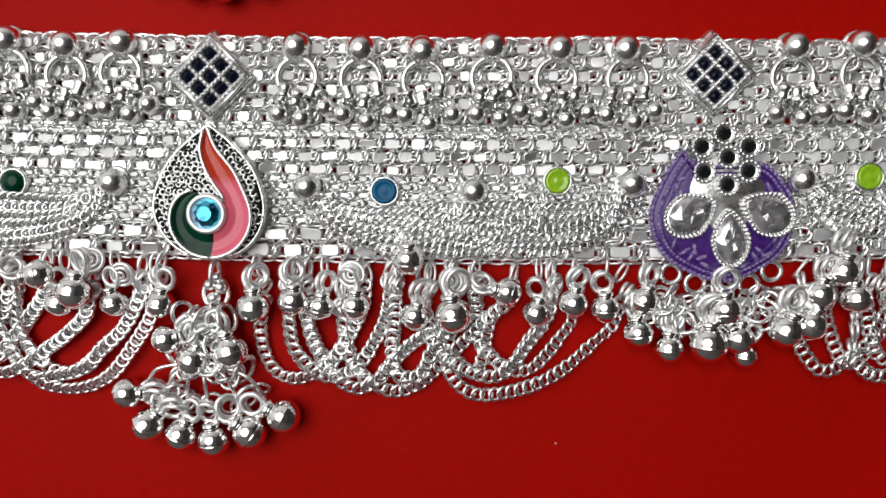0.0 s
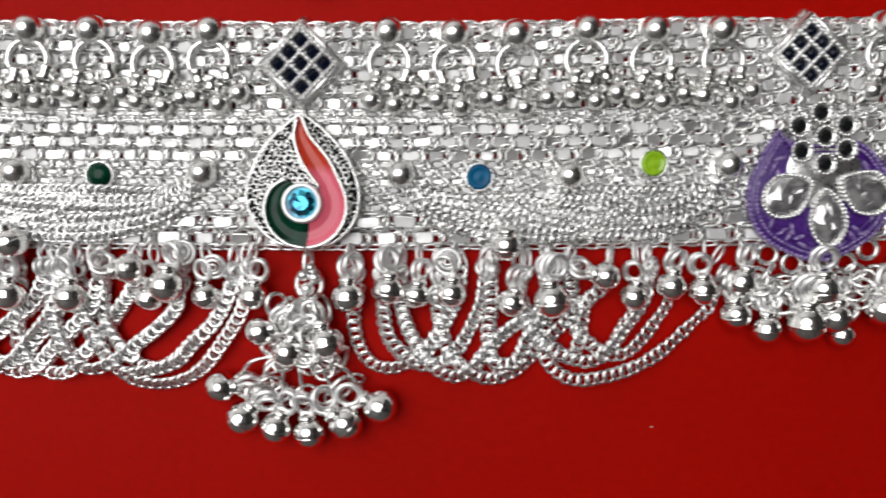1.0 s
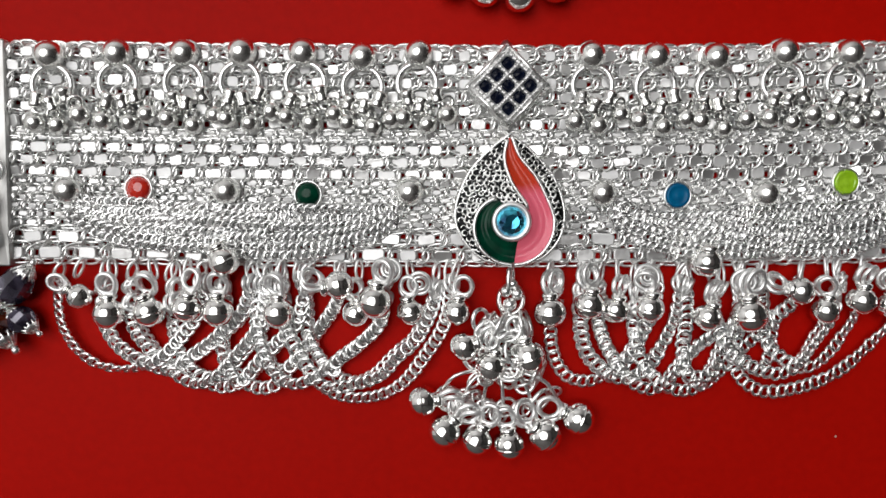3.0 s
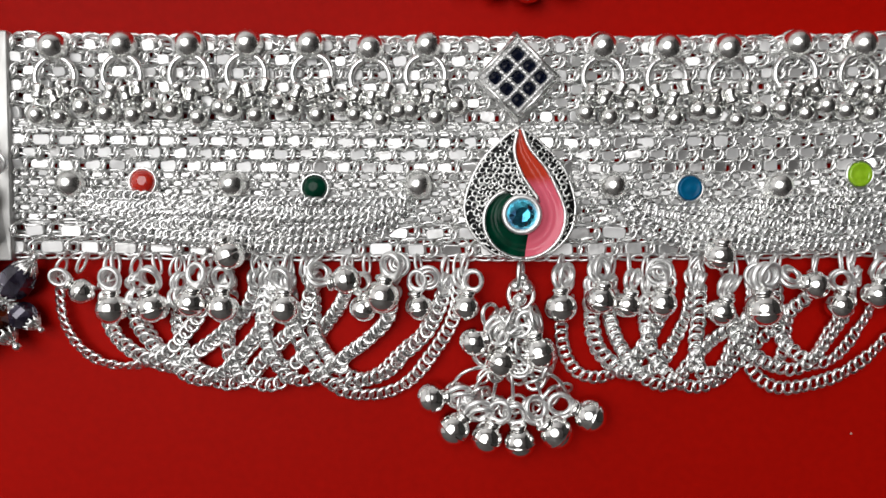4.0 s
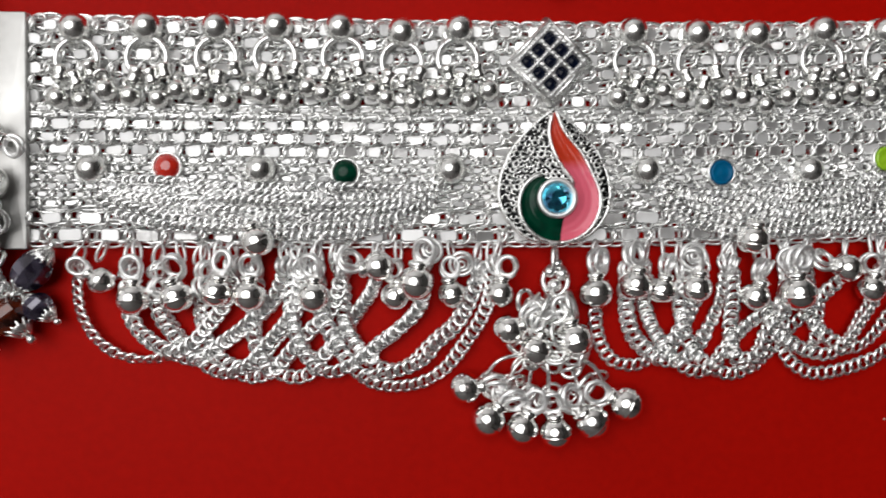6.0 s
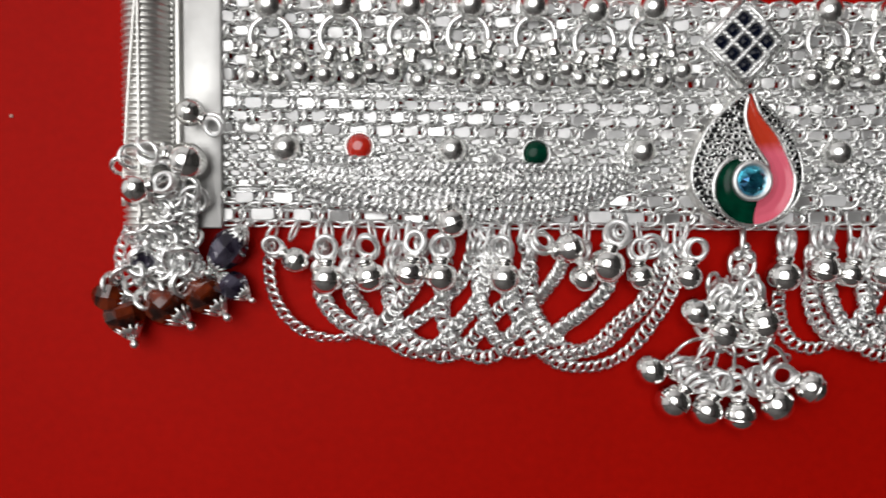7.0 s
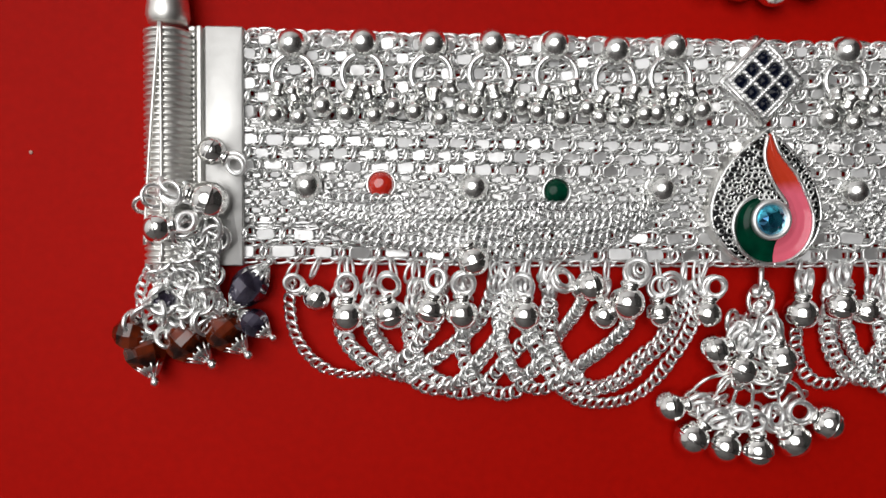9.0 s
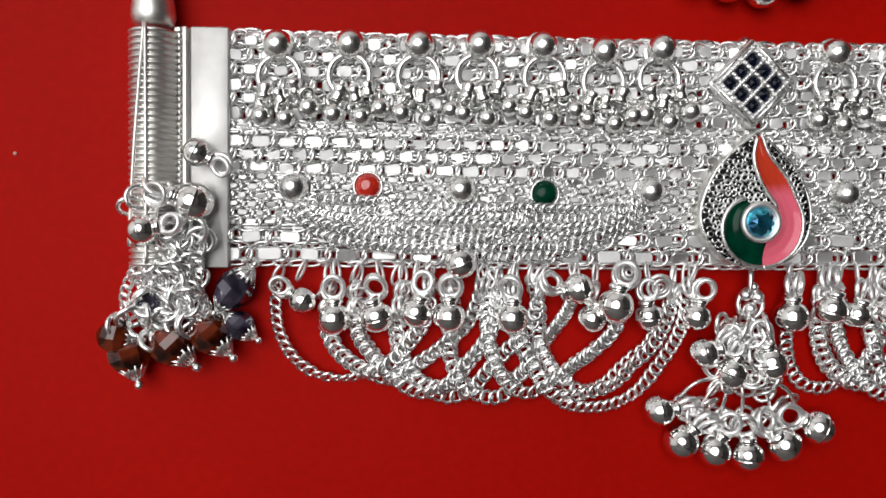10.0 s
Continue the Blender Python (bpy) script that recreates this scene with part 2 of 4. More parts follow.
def arc(cx, cy, r, a0, a1, n=24):
    a = np.radians(np.linspace(a0, a1, n))
    return np.column_stack([cx + r * np.cos(a), cy + r * np.sin(a)])


def spaced(line, step):
    """Points and directions at even steps along a polyline."""
    p = np.asarray(line, float)
    s = np.concatenate([[0], np.cumsum(np.linalg.norm(np.diff(p, axis=0), axis=1))])
    at = np.arange(0, s[-1], step)
    q = np.stack([np.interp(at, s, p[:, k]) for k in range(p.shape[1])], 1)
    d = np.stack([np.interp(at + step * 0.5, s, p[:, k]) - np.interp(at - step * 0.5, s, p[:, k]) for k in range(p.shape[1])], 1)
    return q, d


rnd = random.Random(7)


# ---------------------------------------------------------------- room, unseen, added to shape reflections and bounced light
def block(name, x0, y0, z0, x1, y1, z1, mat, label, category):
    """A plain slab of the added, unseen room, in metres."""
    g = Geo([(x, y, z) for z in (z0, z1) for y in (y0, y1) for x in (x0, x1)],
            [(0, 2, 3, 1), (4, 5, 7, 6), (0, 1, 5, 4), (2, 6, 7, 3), (0, 4, 6, 2), (1, 3, 7, 5)])
    g.v *= 1000
    ob = new(name, mesh_of(name, g, mat, False))
    return tagged(ob, label, category, kind="structure")


# added floor, pale so that the bounced light isn't all red
block("floor", -1.5, -0.6, -0.06, 1.1, 1.5, -0.004, FLOORING, "unseen pale floor added under the red board to bounce light", "floor")
block("unseen_wall_north", -1.5, 1.5, -0.06, 1.1, 1.6, 1.45, PALE, "unseen pale wall added to bounce fill light", "wall")
# added wall, kept dark so the lower halves of the bells reflect dark
block("unseen_wall_south", -1.5, -0.7, -0.06, 1.1, -0.6, 1.45, GREY, "unseen grey wall added to darken reflections in the silver", "wall")
# added pale wall, a reflector for fill
block("unseen_wall_west", -1.6, -0.7, -0.06, -1.5, 1.6, 1.45, PALE, "unseen pale wall added to bounce fill light", "wall")
# added wall in place of the dark phone that the bells mirror
block("unseen_wall_east", 1.1, -0.7, -0.06, 1.2, 1.6, 1.45, DARK, "unseen dark wall added to darken reflections in the silver", "wall")
# added ceiling, darkened so that up-facing silver mirrors a dark tone
block("ceiling", -1.6, -0.7, 1.45, 1.2, 1.6, 1.5, CEILING, "unseen dark ceiling added to darken reflections in the silver", "ceiling")


def red_board():
    w, h, n = 900.0, 700.0, 90
    xs, ys = np.linspace(-w / 2, w / 2, n), np.linspace(-h / 2, h / 2, n)
    top = [[(x, y, 0.0) for x in xs] for y in ys]
    g = rings_geo(top, False, False)
    edge = [(-w / 2, -h / 2), (w / 2, -h / 2), (w / 2, h / 2), (-w / 2, h / 2)]
    side = rings_geo([[(x, y, -4.0) for x, y in edge], [(x, y, 0.0) for x, y in edge]], False, True)
    ob = new("ground", mesh_of("ground", join([g, side]), REDSHEET))
    tagged(ob, "smooth matt red display board lying flat", "display board", kind="structure")


red_board()

# ---------------------------------------------------------------- anklet: plan
anklet = new("anklet")
tagged(anklet, "wide silver mesh anklet with enamel pendants, bells and chain fringe", "anklet")
U0, U1 = -82.4, 122.0


def on_band(u, s, z=0.0):
    """A point of the band: u along its lower edge, s up across it (0 to 37)."""
    low = -6.95 + 0.0285 * u + 1.6e-4 * u * u + 7e-7 * u ** 3
    high = (35.5 - 1.5 * min(1.0, max(0.0, (u - 60) / 45))) / 37.2
    return u - (0.037 + 0.0004 * u) * s, low + s * high, z


# ---------------------------------------------------------------- chains
LINKS = {}


SINGLE = {"links": 300}


def chain(name, line, width, pitch, wire, label="", mat=None, loose=1.0, roll=24, single=False):
    """A curb chain along a line: twisted oval links, each lying over the next."""
    key = (width, pitch, wire)
    if key not in LINKS:
        geo = oval(pitch * 0.5 + wire * 0.95, width * 0.5 - wire, wire, 14, 7)
        LINKS[key] = geo, mesh_of("link", geo, mat or LINK)
    q, d = spaced(line, pitch)
    geos, apart = [], []
    twist, phase = rnd.uniform(0.12, 0.3), rnd.uniform(0, 6)
    for i in range(len(q)):
        turn = roll + loose * (26 * math.sin(twist * i + phase) + rnd.uniform(-24, 24))
        yaw = math.degrees(math.atan2(d[i][1], d[i][0]))
        m = mm(*q[i]) @ mm(0, 0, 0, 0, 0, yaw + loose * rnd.uniform(-11, 11)) @ mm(0, 0, 0, turn, 0, 0) @ mm(0, 0, 0, 0, 16, 15)
        if single and i > 2 and SINGLE["links"] > 0:
            SINGLE["links"] -= 1
            apart.append(m)
        else:
            geos.append(LINKS[key][0].moved(m))
    ob = part(name, join(geos), mat or LINK, anklet, label)
    for m in apart:
        put("link", LINKS[key][1], ob, m)
    return ob


def swag(x0, y0, x1, y1, low, z=1.2, ripple=0.25, n=60):
    """A hanging line between two points that dips to the height low."""
    t = np.linspace(0, 1, n)
    x = x0 + (x1 - x0) * (0.5 - 0.5 * np.cos(math.pi * t))
    base = y0 + (y1 - y0) * t
    y = base + (low - base) * np.sin(math.pi * t) ** 0.82
    ph = rnd.uniform(0, 6)
    return np.column_stack([x + ripple * np.sin(9 * t + ph), y + ripple * np.cos(7 * t + ph), z + 0.25 * np.sin(11 * t + ph)])


# ---------------------------------------------------------------- woven band
def band():
    plate_mesh, plate_geo = {}, {}
    loose, rings, back, count = [], [], [], 0
    # rows: height across the band, plate width, plate height, step, part of the pieces that stay single
    rows = []
    for k in range(2):
        rows.append((1.3 + 2.75 * k, 3.7, 2.0, 5.9, k, True))
    for k in range(6):
        rows.append((6.5 + 1.42 * k, 1.9, 0.95, 2.9, k, False))
    for k in range(3):
        rows.append((15.2 + 2.1 * k, 2.9, 1.8, 4.1, k, True))
    for k in range(2):
        rows.append((20.9 + 1.15 * k, 1.8, 0.7, 2.4, k, False))
    for k in range(6):
        rows.append((23.9 + 2.3 * k, 2.4, 1.8, 4.8, k, True))
    for s, w, h, step, k, single in rows:
        if (w, h) not in plate_geo:
            plate_geo[w, h] = slab(rect(w, h, min(0.42, 0.38 * h)), -0.3, 0.3, 0.2)
            plate_mesh[w, h] = mesh_of("plate", plate_geo[w, h], PLATE, False)
        eye = oval(step * 0.27, h * 0.62, 0.27, 12, 5)
        u = U0 + 0.6 - (step / 2 if k % 2 else 0)
        while u < U1:
            uu, ss = u + rnd.uniform(-0.15, 0.15), s + rnd.uniform(-0.12, 0.12)
            tilt = (rnd.gauss(0, 8.5), rnd.gauss(0, 9), 2.3 + rnd.gauss(0, 4), (rnd.uniform(0.68, 1.04), rnd.uniform(0.82, 1.1), 1))
            m = mm(*on_band(uu, ss, 1.75 + rnd.uniform(-0.12, 0.12)), *tilt)
            if single and -62 < u < 62 and count < 290 and not (-9 < u < 10) and s > 0:
                put("plate", plate_mesh[w, h], anklet, m)
                count += 1
            else:
                loose.append(plate_geo[w, h].moved(m))
            for sign in (-1, 1):
                rings.append(eye.moved(mm(*on_band(uu + step / 2 + sign * step * 0.13, ss + sign * 0.12, 1.72), 14 * sign, sign * (44 + rnd.uniform(-10, 10)), 2)))
            rings.append(oval(w * 0.7, h * 0.34, 0.24, 12, 5).moved(mm(*on_band(uu, ss + h * 0.72, 1.6), rnd.gauss(32, 10), 0, 2)))
            u += step
    part("plate_weave", join(loose), PLATE, anklet, smooth=False)["kind"] = "stuff"
    part("ring_weave", join(rings), SILVER, anklet)["kind"] = "stuff"
    # straight wires behind
    us = np.linspace(U0, U1, 160)
    for i in range(22):
        s = 0.3 + i * 36.4 / 21
        back.append(tube([(lambda p: (p[0], p[1], 0.85 + 0.25 * math.sin(j * 1.9 + i)))(on_band(u, s)) for j, u in enumerate(us)], 0.4, 5))
    u = U0
    i = 0
    while u < U1:
        back.append(tube([on_band(u + rnd.uniform(-.1, .1), s, 0.7 + 0.2 * math.sin(k * 2.1 + i)) for k, s in enumerate(np.linspace(0.2, 36.8, 20))], 0.4, 5))
        u += 1.42
        i += 1
    part("backing_mesh", join(back), FROST, anklet)["kind"] = "stuff"
    # edge loops along both rims
    top, low = [], []
    u = U0 + 1.2
    while u < U1:
        top.append(oval(1.35, 0.75, 0.24, 12, 6).moved(mm(*on_band(u, 36.4, 1.5 + rnd.uniform(-.1, .3)), rnd.gauss(22, 10), rnd.gauss(0, 12), 2 + rnd.gauss(0, 5))))
        low.append(oval(1.5, 0.5, 0.24, 12, 6).moved(mm(*on_band(u, -0.2, 1.4), rnd.gauss(30, 10), rnd.gauss(0, 8), 2 + rnd.gauss(0, 4))))
        u += 2.35
    part("upper_edging", join(top), FROST, anklet)["kind"] = "stuff"
    part("lower_edging", join(low), FROST, anklet)["kind"] = "stuff"


# ---------------------------------------------------------------- beads, dots and bells
DOME_MESH = mesh_of("dome_bead", join([ball(2.25, 28, 16), lathe([(2.0, -2.1), (2.55, -1.9), (2.6, -1.4), (2.25, -1.0)], 24)]), DOME)


def dome(x, y, r=2.3, z=3.1):
    put("dome_bead", DOME_MESH, anklet, mm(x, y, z, rnd.uniform(-8, 8), rnd.uniform(-8, 8), rnd.uniform(0, 360), r / 2.25))


CUP = mesh_of("enamel_stud", join([lathe([(1.9, -1.2), (2.3, -1.0), (2.4, 0.1), (2.25, 0.3), (2.02, 0.25), (1.98, -0.2)], 32)]), SILVER)


def stud(x, y, mat, label):
    cup = put("enamel_stud", CUP, anklet, mm(x, y, 2.75, 0, 0, 0, 0.99), label)
    dished = [(2.0, -0.25), (1.92, 0.42), (1.72, 0.6), (1.4, 0.42), (0.9, 0.34), (0.4, 0.42), (0.01, 0.45)]
    domed = [(2.0, -0.25), (1.88, 0.25), (1.5, 0.62), (0.85, 0.86), (0.4, 0.93), (0.01, 0.95)]
    part("enamel", lathe(dished if mat in (LIME, BLUE) else domed, 28), mat, cup)


SEAM = [(0.001, -2.3)] + [(2.3 * math.sin(a), -2.3 * math.cos(a)) for a in np.linspace(0.2, 1.53, 14)] + [(2.335, -0.05), (2.335, 0.05)] + \
       [(2.3 * math.sin(a), -2.3 * math.cos(a)) for a in np.linspace(1.61, 2.75, 13)] + [(1.2, 2.12), (1.32, 2.4), (1.25, 2.8), (0.8, 3.0), (0.001, 3.0)]
BELL_MESH = mesh_of("bell", lathe(SEAM, 40), BELL)
EYE_MESH = mesh_of("loop", join([oval(1.5, 1.7, 0.4, 22, 8), oval(1.35, 1.5, 0.36, 22, 8).moved(mm(0.35, 0.3, 0.6, 14, 12, 0))]), FROST)
HOOK_MESH = mesh_of("hook", oval(0.75, 1.7, 0.27, 20, 7), FROST)


def bell(x, y, r, turn=None, z=None, loop=True, name="bell", parent=None):
    """A hollow bell whose neck points along turn (degrees, 90: up the band), with its hanging loop."""
    r *= 1.07
    turn = 90 + rnd.uniform(-12, 12) if turn is None else turn
    z = r + 0.35 if z is None else z
    m = mm(x, y, z) @ mm(0, 0, 0, 0, 0, turn - 90) @ mm(0, 0, 0, -78 + rnd.uniform(-12, 12), rnd.uniform(-70, 70), 0, r / 2.3)
    ob = put(name, BELL_MESH, parent or anklet, m)
    if loop:
        to = (mm(x + 1.8 * r * math.cos(radians(turn)), y + 1.8 * r * math.sin(radians(turn)), z + 0.1) @
                             mm(0, 0, 0, 0, 0, turn - 90) @ mm(0, 0, 0, rnd.uniform(-16, 16), rnd.choice((-1, 1)) * rnd.uniform(5, 38), 0, r / 2.3))
        put("loop", EYE_MESH, parent or ob, to if parent else m.inverted() @ to)
    return ob


TOP_DOMES = [(-75.3, 24.5), (-64.4, 25.1), (-53.8, 25.4), (-44.5, 25.9), (-34.7, 26.1), (-25.1, 25.7), (-16.0, 26.5), (12.0, 27.1), (22.4, 27.2),
             (32.1, 27.4), (43.2, 28.5), (53.8, 28.7), (64.1, 29.1), (90.4, 30.7), (100.7, 31.5), (111.0, 32.2)]
BEAD_MESH = mesh_of("small_bead", join([ball(1.5, 22, 14), oval(0.8, 0.8, 0.3, 14, 6).moved(mm(0, 1.75, 0.1, 0, 40, 0))]), DOME)
BARREL = [(0.45, -1.15), (0.95, -1.1), (1.12, -0.75), (0.9, -0.2), (0.9, 0.2), (1.12, 0.75), (0.95, 1.1), (0.45, 1.15)]


def ring_drops():
    """Under each top bead hangs a ring with three short barrels and three round beads."""
    ring = mesh_of("hanging_ring", oval(3.15, 3.15, 0.52, 32, 8), SILVER)
    barrel = mesh_of("barrel_bead", lathe(BARREL, 18).moved(mm(0, 0, 0, 90, 0, 0)), DOME)
    cap = mesh_of("bead_link", join([oval(0.95, 0.7, 0.32, 12, 6), oval(0.7, 0.95, 0.28, 12, 6).moved(mm(0.8, 0.2, 0.2, 60, 0, 0))]), SILVER)
    at = lambda x, y, z, spread, tip: mm(x + rnd.uniform(-spread, spread), y + rnd.uniform(-spread, spread), z + rnd.uniform(-.2, .2),
                                         rnd.uniform(-tip, tip), rnd.uniform(-tip, tip), rnd.uniform(-25, 25), rnd.uniform(0.93, 1.07))
    for x, y in TOP_DOMES:
        dome(x, y, 2.32, 3.0)
        put("hanging_ring", ring, anklet, mm(x + rnd.uniform(-0.3, 0.7), y - 4.7, 2.9, rnd.uniform(-6, 6), rnd.uniform(-6, 6), 0))
        for dx, dy, bx, by in ((-1.7, -7.3, -2.3, -10.5), (0.7, -7.9, 1.7, -11.2), (2.9, -6.6, 5.0, -9.5)):
            put("barrel_bead", barrel, anklet, at(x + dx, y + dy, 3.5, 0.3, 18) @ mm(0, 0, 0, 0, 0, 0, 1.12))
            put("small_bead", BEAD_MESH, anklet, at(x + bx, y + by, 3.2, 0.3, 30) @ mm(0, 0, 0, 0, 0, 0, 1.08))
        for dx, dy in ((-2.2, -8.9), (1.2, -9.5), (4.2, -8.1)):
            put("bead_link", cap, anklet, at(x + dx, y + dy, 2.5, 0.4, 35))


def middle_row():
    for x, y in ((-72.4, 3.0), (-46.7, 3.6), (-16.9, 4.3), (14.6, 5.0), (41.4, 5.7), (66.4, 8.1), (93.0, 10.1), (115.0, 12.4)):
        dome(x, y)
    stud(-61.1, 3.6, RED, "round stud of glossy red enamel")
    stud(-33.5, 3.4, GREEN, "round stud of dark green enamel")
    stud(27.1, 5.0, BLUE, "round stud of blue enamel")
    stud(54.7, 8.0, LIME, "round stud of lime green enamel")
    stud(103.7, 11.1, LIME, "round stud of lime green enamel")


def festoons():
    """Fine chains draped over the band in overlapping swags."""
    spans = [(-71, 2, -48, 2, -3.4, 4), (-71.5, 1, -34.9, 2, -6.2, 5), (-59, 1, -18.2, 3.2, -6.7, 6), (16.5, 3.2, 40, 3.6, -2.8, 4), (17, 1.8, 54, 6.6, -4.8, 5),
             (30, 2.6, 65.6, 7, -4.2, 6), (95, 8.8, 119, 11, 0.8, 5), (95.5, 8.3, 108, 9.4, 2.8, 4)]
    for x0, y0, x1, y1, low, n in spans:
        for k in range(n):
            f = k * 1.5
            chain("fine_chain", swag(x0 + 0.45 * f, y0 - 0.1 * f, x1 - 0.6 * f, y1 - 0.2 * f, low + f, 2.7 + 0.3 * (k % 2), 0.3), 1.9, 1.25, 0.25, loose=0.5, roll=20)


BELLS = [(-70.6, -14.3, 2.0), (-65.7, -17.0, 2.4), (-59.1, -16.5, 2.4), (-53.0, -15.7, 2.3), (-47.9, -16.2, 2.4), (-38.0, -16.2, 2.4), (-25.3, -15.9, 2.1),
         (-16.3, -15.4, 2.1), (-8.6, -15.2, 2.2), (6.7, -14.8, 2.5), (13.2, -13.4, 2.4), (17.6, -14.2, 2.1), (23.2, -13.7, 2.3), (33.0, -14.9, 2.2),
         (52.5, -13.4, 2.1), (58.4, -11.5, 2.2), (63.5, -12.0, 2.2), (69.6, -10.4, 2.2)]
HIGH_BELLS = [(-46.5, -7.7, 2.3), (-28.0, -11.2, 2.25), (-22.1, -13.7, 2.6), (31.6, -5.7, 2.35), (39.2, -14.2, 2.7), (47.6, -10.1, 2.15)]
RIGHT_BELLS = [(82.3, -11.1, 2.3), (69.2, -15.8, 2.1), (74.2, -18.0, 2.1), (80.2, -16.8, 2.7), (85.1, -15.8, 2.2), (86.5, -18.5, 1.8), (92.0, -13.9, 2.4),
               (96.0, -12.8, 2.2), (97.0, -7.9, 2.1), (102.8, -8.2, 2.1), (100.3, -3.9, 2.2), (109.0, -7.8, 2.2), (115.0, -7.0, 2.2)]


def drape(*points, roll=18):
    """One chain of the fringe, hung in a loop through a few places; both its ends hook into the rim above."""
    k = len(LOOPS)
    line = curve(points, 8)
    t = np.linspace(0, 1, len(line))
    line[:, 2] = 1.1 + 0.55 * (k % 3) + 0.35 * np.sin(9 * t + k)
    LOOPS.append(chain("fringe_chain", line, 2.58, 1.42, 0.305, loose=0.5, roll=roll, single=True))
    LINES.append(points)
    for x, y in (points[0], points[-1]):
        rim = on_band(x, -0.6)[1]
        n = max(1, round((rim - y) / 2.6))
        for i in range(n):
            f = (i + 0.5) / n
            put("loop", EYE_MESH if i else HOOK_MESH, anklet, mm(x + rnd.uniform(-.4, .4), rim + (y - rim) * f, 1.7 + rnd.uniform(-.2, .5),
                                                                 rnd.uniform(-25, 25), rnd.uniform(25, 65), rnd.uniform(-20, 20), rnd.uniform(0.72, 0.9) if i else 1.0))


def cross(lines):
    """Shorter loops that fall beside one chain and rise beside the one before it."""
    for a, b in zip(lines[:-1], lines[1:]):
        foot = lambda p: min(range(len(p)), key=lambda i: p[i][1])
        shift = rnd.uniform(-0.5, 0.5)
        down = [(x + shift, y + 0.3) for x, y in b[:foot(b)]]
        rise = [(x + shift, y - 0.2) for x, y in a[foot(a) + 1:] if x > down[-1][0] + 1.0]
        drape(*down, *rise)


LOOPS, LINES = [], []
NECKS = {(-70.6, -14.3): 150, (-28.0, -11.2): 172, (47.6, -10.1): 165, (-22.1, -13.7): 75}


def fringe():
    for x, y, r in BELLS:
        bell(x, y, r, NECKS.get((x, y)), z=r + 0.8)
        rim = on_band(x, 0)[1]
        put("hook", HOOK_MESH, anklet, mm(x + rnd.uniform(-.4, .4), rim - 1.3, 2.4, rnd.uniform(-15, 15), rnd.uniform(45, 75), rnd.uniform(-12, 12)))
    for x, y, r in HIGH_BELLS:
        bell(x, y, r, NECKS.get((x, y)), z=r + (2.4 if y > -9 else 1.9), loop=y < -9)
    for x, y, r in RIGHT_BELLS:
        bell(x, y, r * 1.08, z=r + (1.3 if y > -14 else 0.45))
    # left
    drape((-74.8, -12.1), (-75.0, -15.7), (-74.1, -20.1), (-71.6, -24.0), (-67.6, -26.4), (-62.3, -26.5), (-57.9, -24.2), (-54.9, -21.0), (-52.3, -17.3), (-51.1, -12.8), roll=48)
    drape((-67.1, -16.8), (-66.6, -19.9), (-64.6, -23.0), (-60.5, -25.6), (-56.0, -26.6), (-52.1, -23.6), (-48.2, -20.4), (-44.7, -17.1), (-43.0, -12.6))
    drape((-62.7, -16.7), (-61.7, -20.2), (-59.7, -22.9), (-56.5, -26.2), (-51.9, -28.6), (-48.0, -27.1), (-44.9, -23.4), (-42.1, -19.8), (-40.7, -16.1), (-40.4, -11.6))
    drape((-55.9, -16.5), (-56.2, -20.1), (-55.0, -23.7), (-52.0, -27.2), (-47.9, -29.2), (-43.9, -27.9), (-40.8, -24.3), (-37.8, -21.0), (-34.7, -17.8), (-33.5, -13.2))
    drape((-47.3, -19.0), (-47.2, -22.6), (-45.7, -26.2), (-42.5, -28.8), (-38.9, -28.7), (-36.3, -25.5), (-33.2, -21.4), (-30.7, -17.7), (-28.9, -14.9), (-28.1, -12.2))
    drape((-41.3, -12.5), (-41.8, -17.1), (-41.1, -21.5), (-39.0, -26.0), (-35.3, -28.2), (-31.7, -26.8), (-28.1, -24.0), (-24.6, -21.2), (-21.5, -17.9), (-20.7, -14.7))
    drape((-34.6, -10.6), (-33.5, -14.6), (-33.3, -19.6), (-31.8, -23.1), (-28.9, -26.7), (-25.2, -28.0), (-22.1, -26.6), (-19.0, -23.3), (-15.4, -19.6), (-13.3, -15.4), (-12.5, -12.7))
    drape((-38.0, -16.1), (-36.0, -21.4), (-33.5, -25.5), (-30.2, -29.0), (-26.0, -30.5), (-21.0, -29.9), (-17.0, -27.4), (-13.9, -23.2), (-11.3, -19.0), (-10.1, -15.3), (-9.8, -11.7))
    cross(LINES[0:8])
    # middle
    drape((7.5, -15.6), (7.4, -19.4), (8.5, -23.6), (11.0, -26.3), (14.8, -26.5), (18.4, -24.4), (21.1, -20.7), (22.8, -17.1), (24.1, -13.8), (24.4, -10.0))
    drape((12.0, -14.9), (12.3, -18.6), (13.6, -22.3), (17.1, -25.3), (20.8, -25.7), (24.0, -23.7), (26.4, -19.8), (28.1, -15.4), (28.6, -10.7))
    drape((14.8, -14.7), (15.9, -18.9), (17.9, -22.6), (20.9, -26.2), (24.7, -27.4), (28.3, -24.8), (31.4, -20.9), (34.5, -18.1), (37.7, -16.3), (38.8, -11.1))
    drape((21.2, -15.8), (21.7, -19.5), (23.6, -24.2), (27.5, -27.3), (31.7, -27.7), (34.4, -24.5), (36.0, -20.6), (38.2, -17.2), (38.9, -13.0))
    drape((29.6, -11.6), (29.8, -16.3), (29.5, -21.0), (30.7, -25.2), (33.5, -26.9), (36.7, -23.9), (39.3, -20.9), (42.4, -17.5), (45.0, -14.5), (47.7, -12.0), (48.4, -8.7))
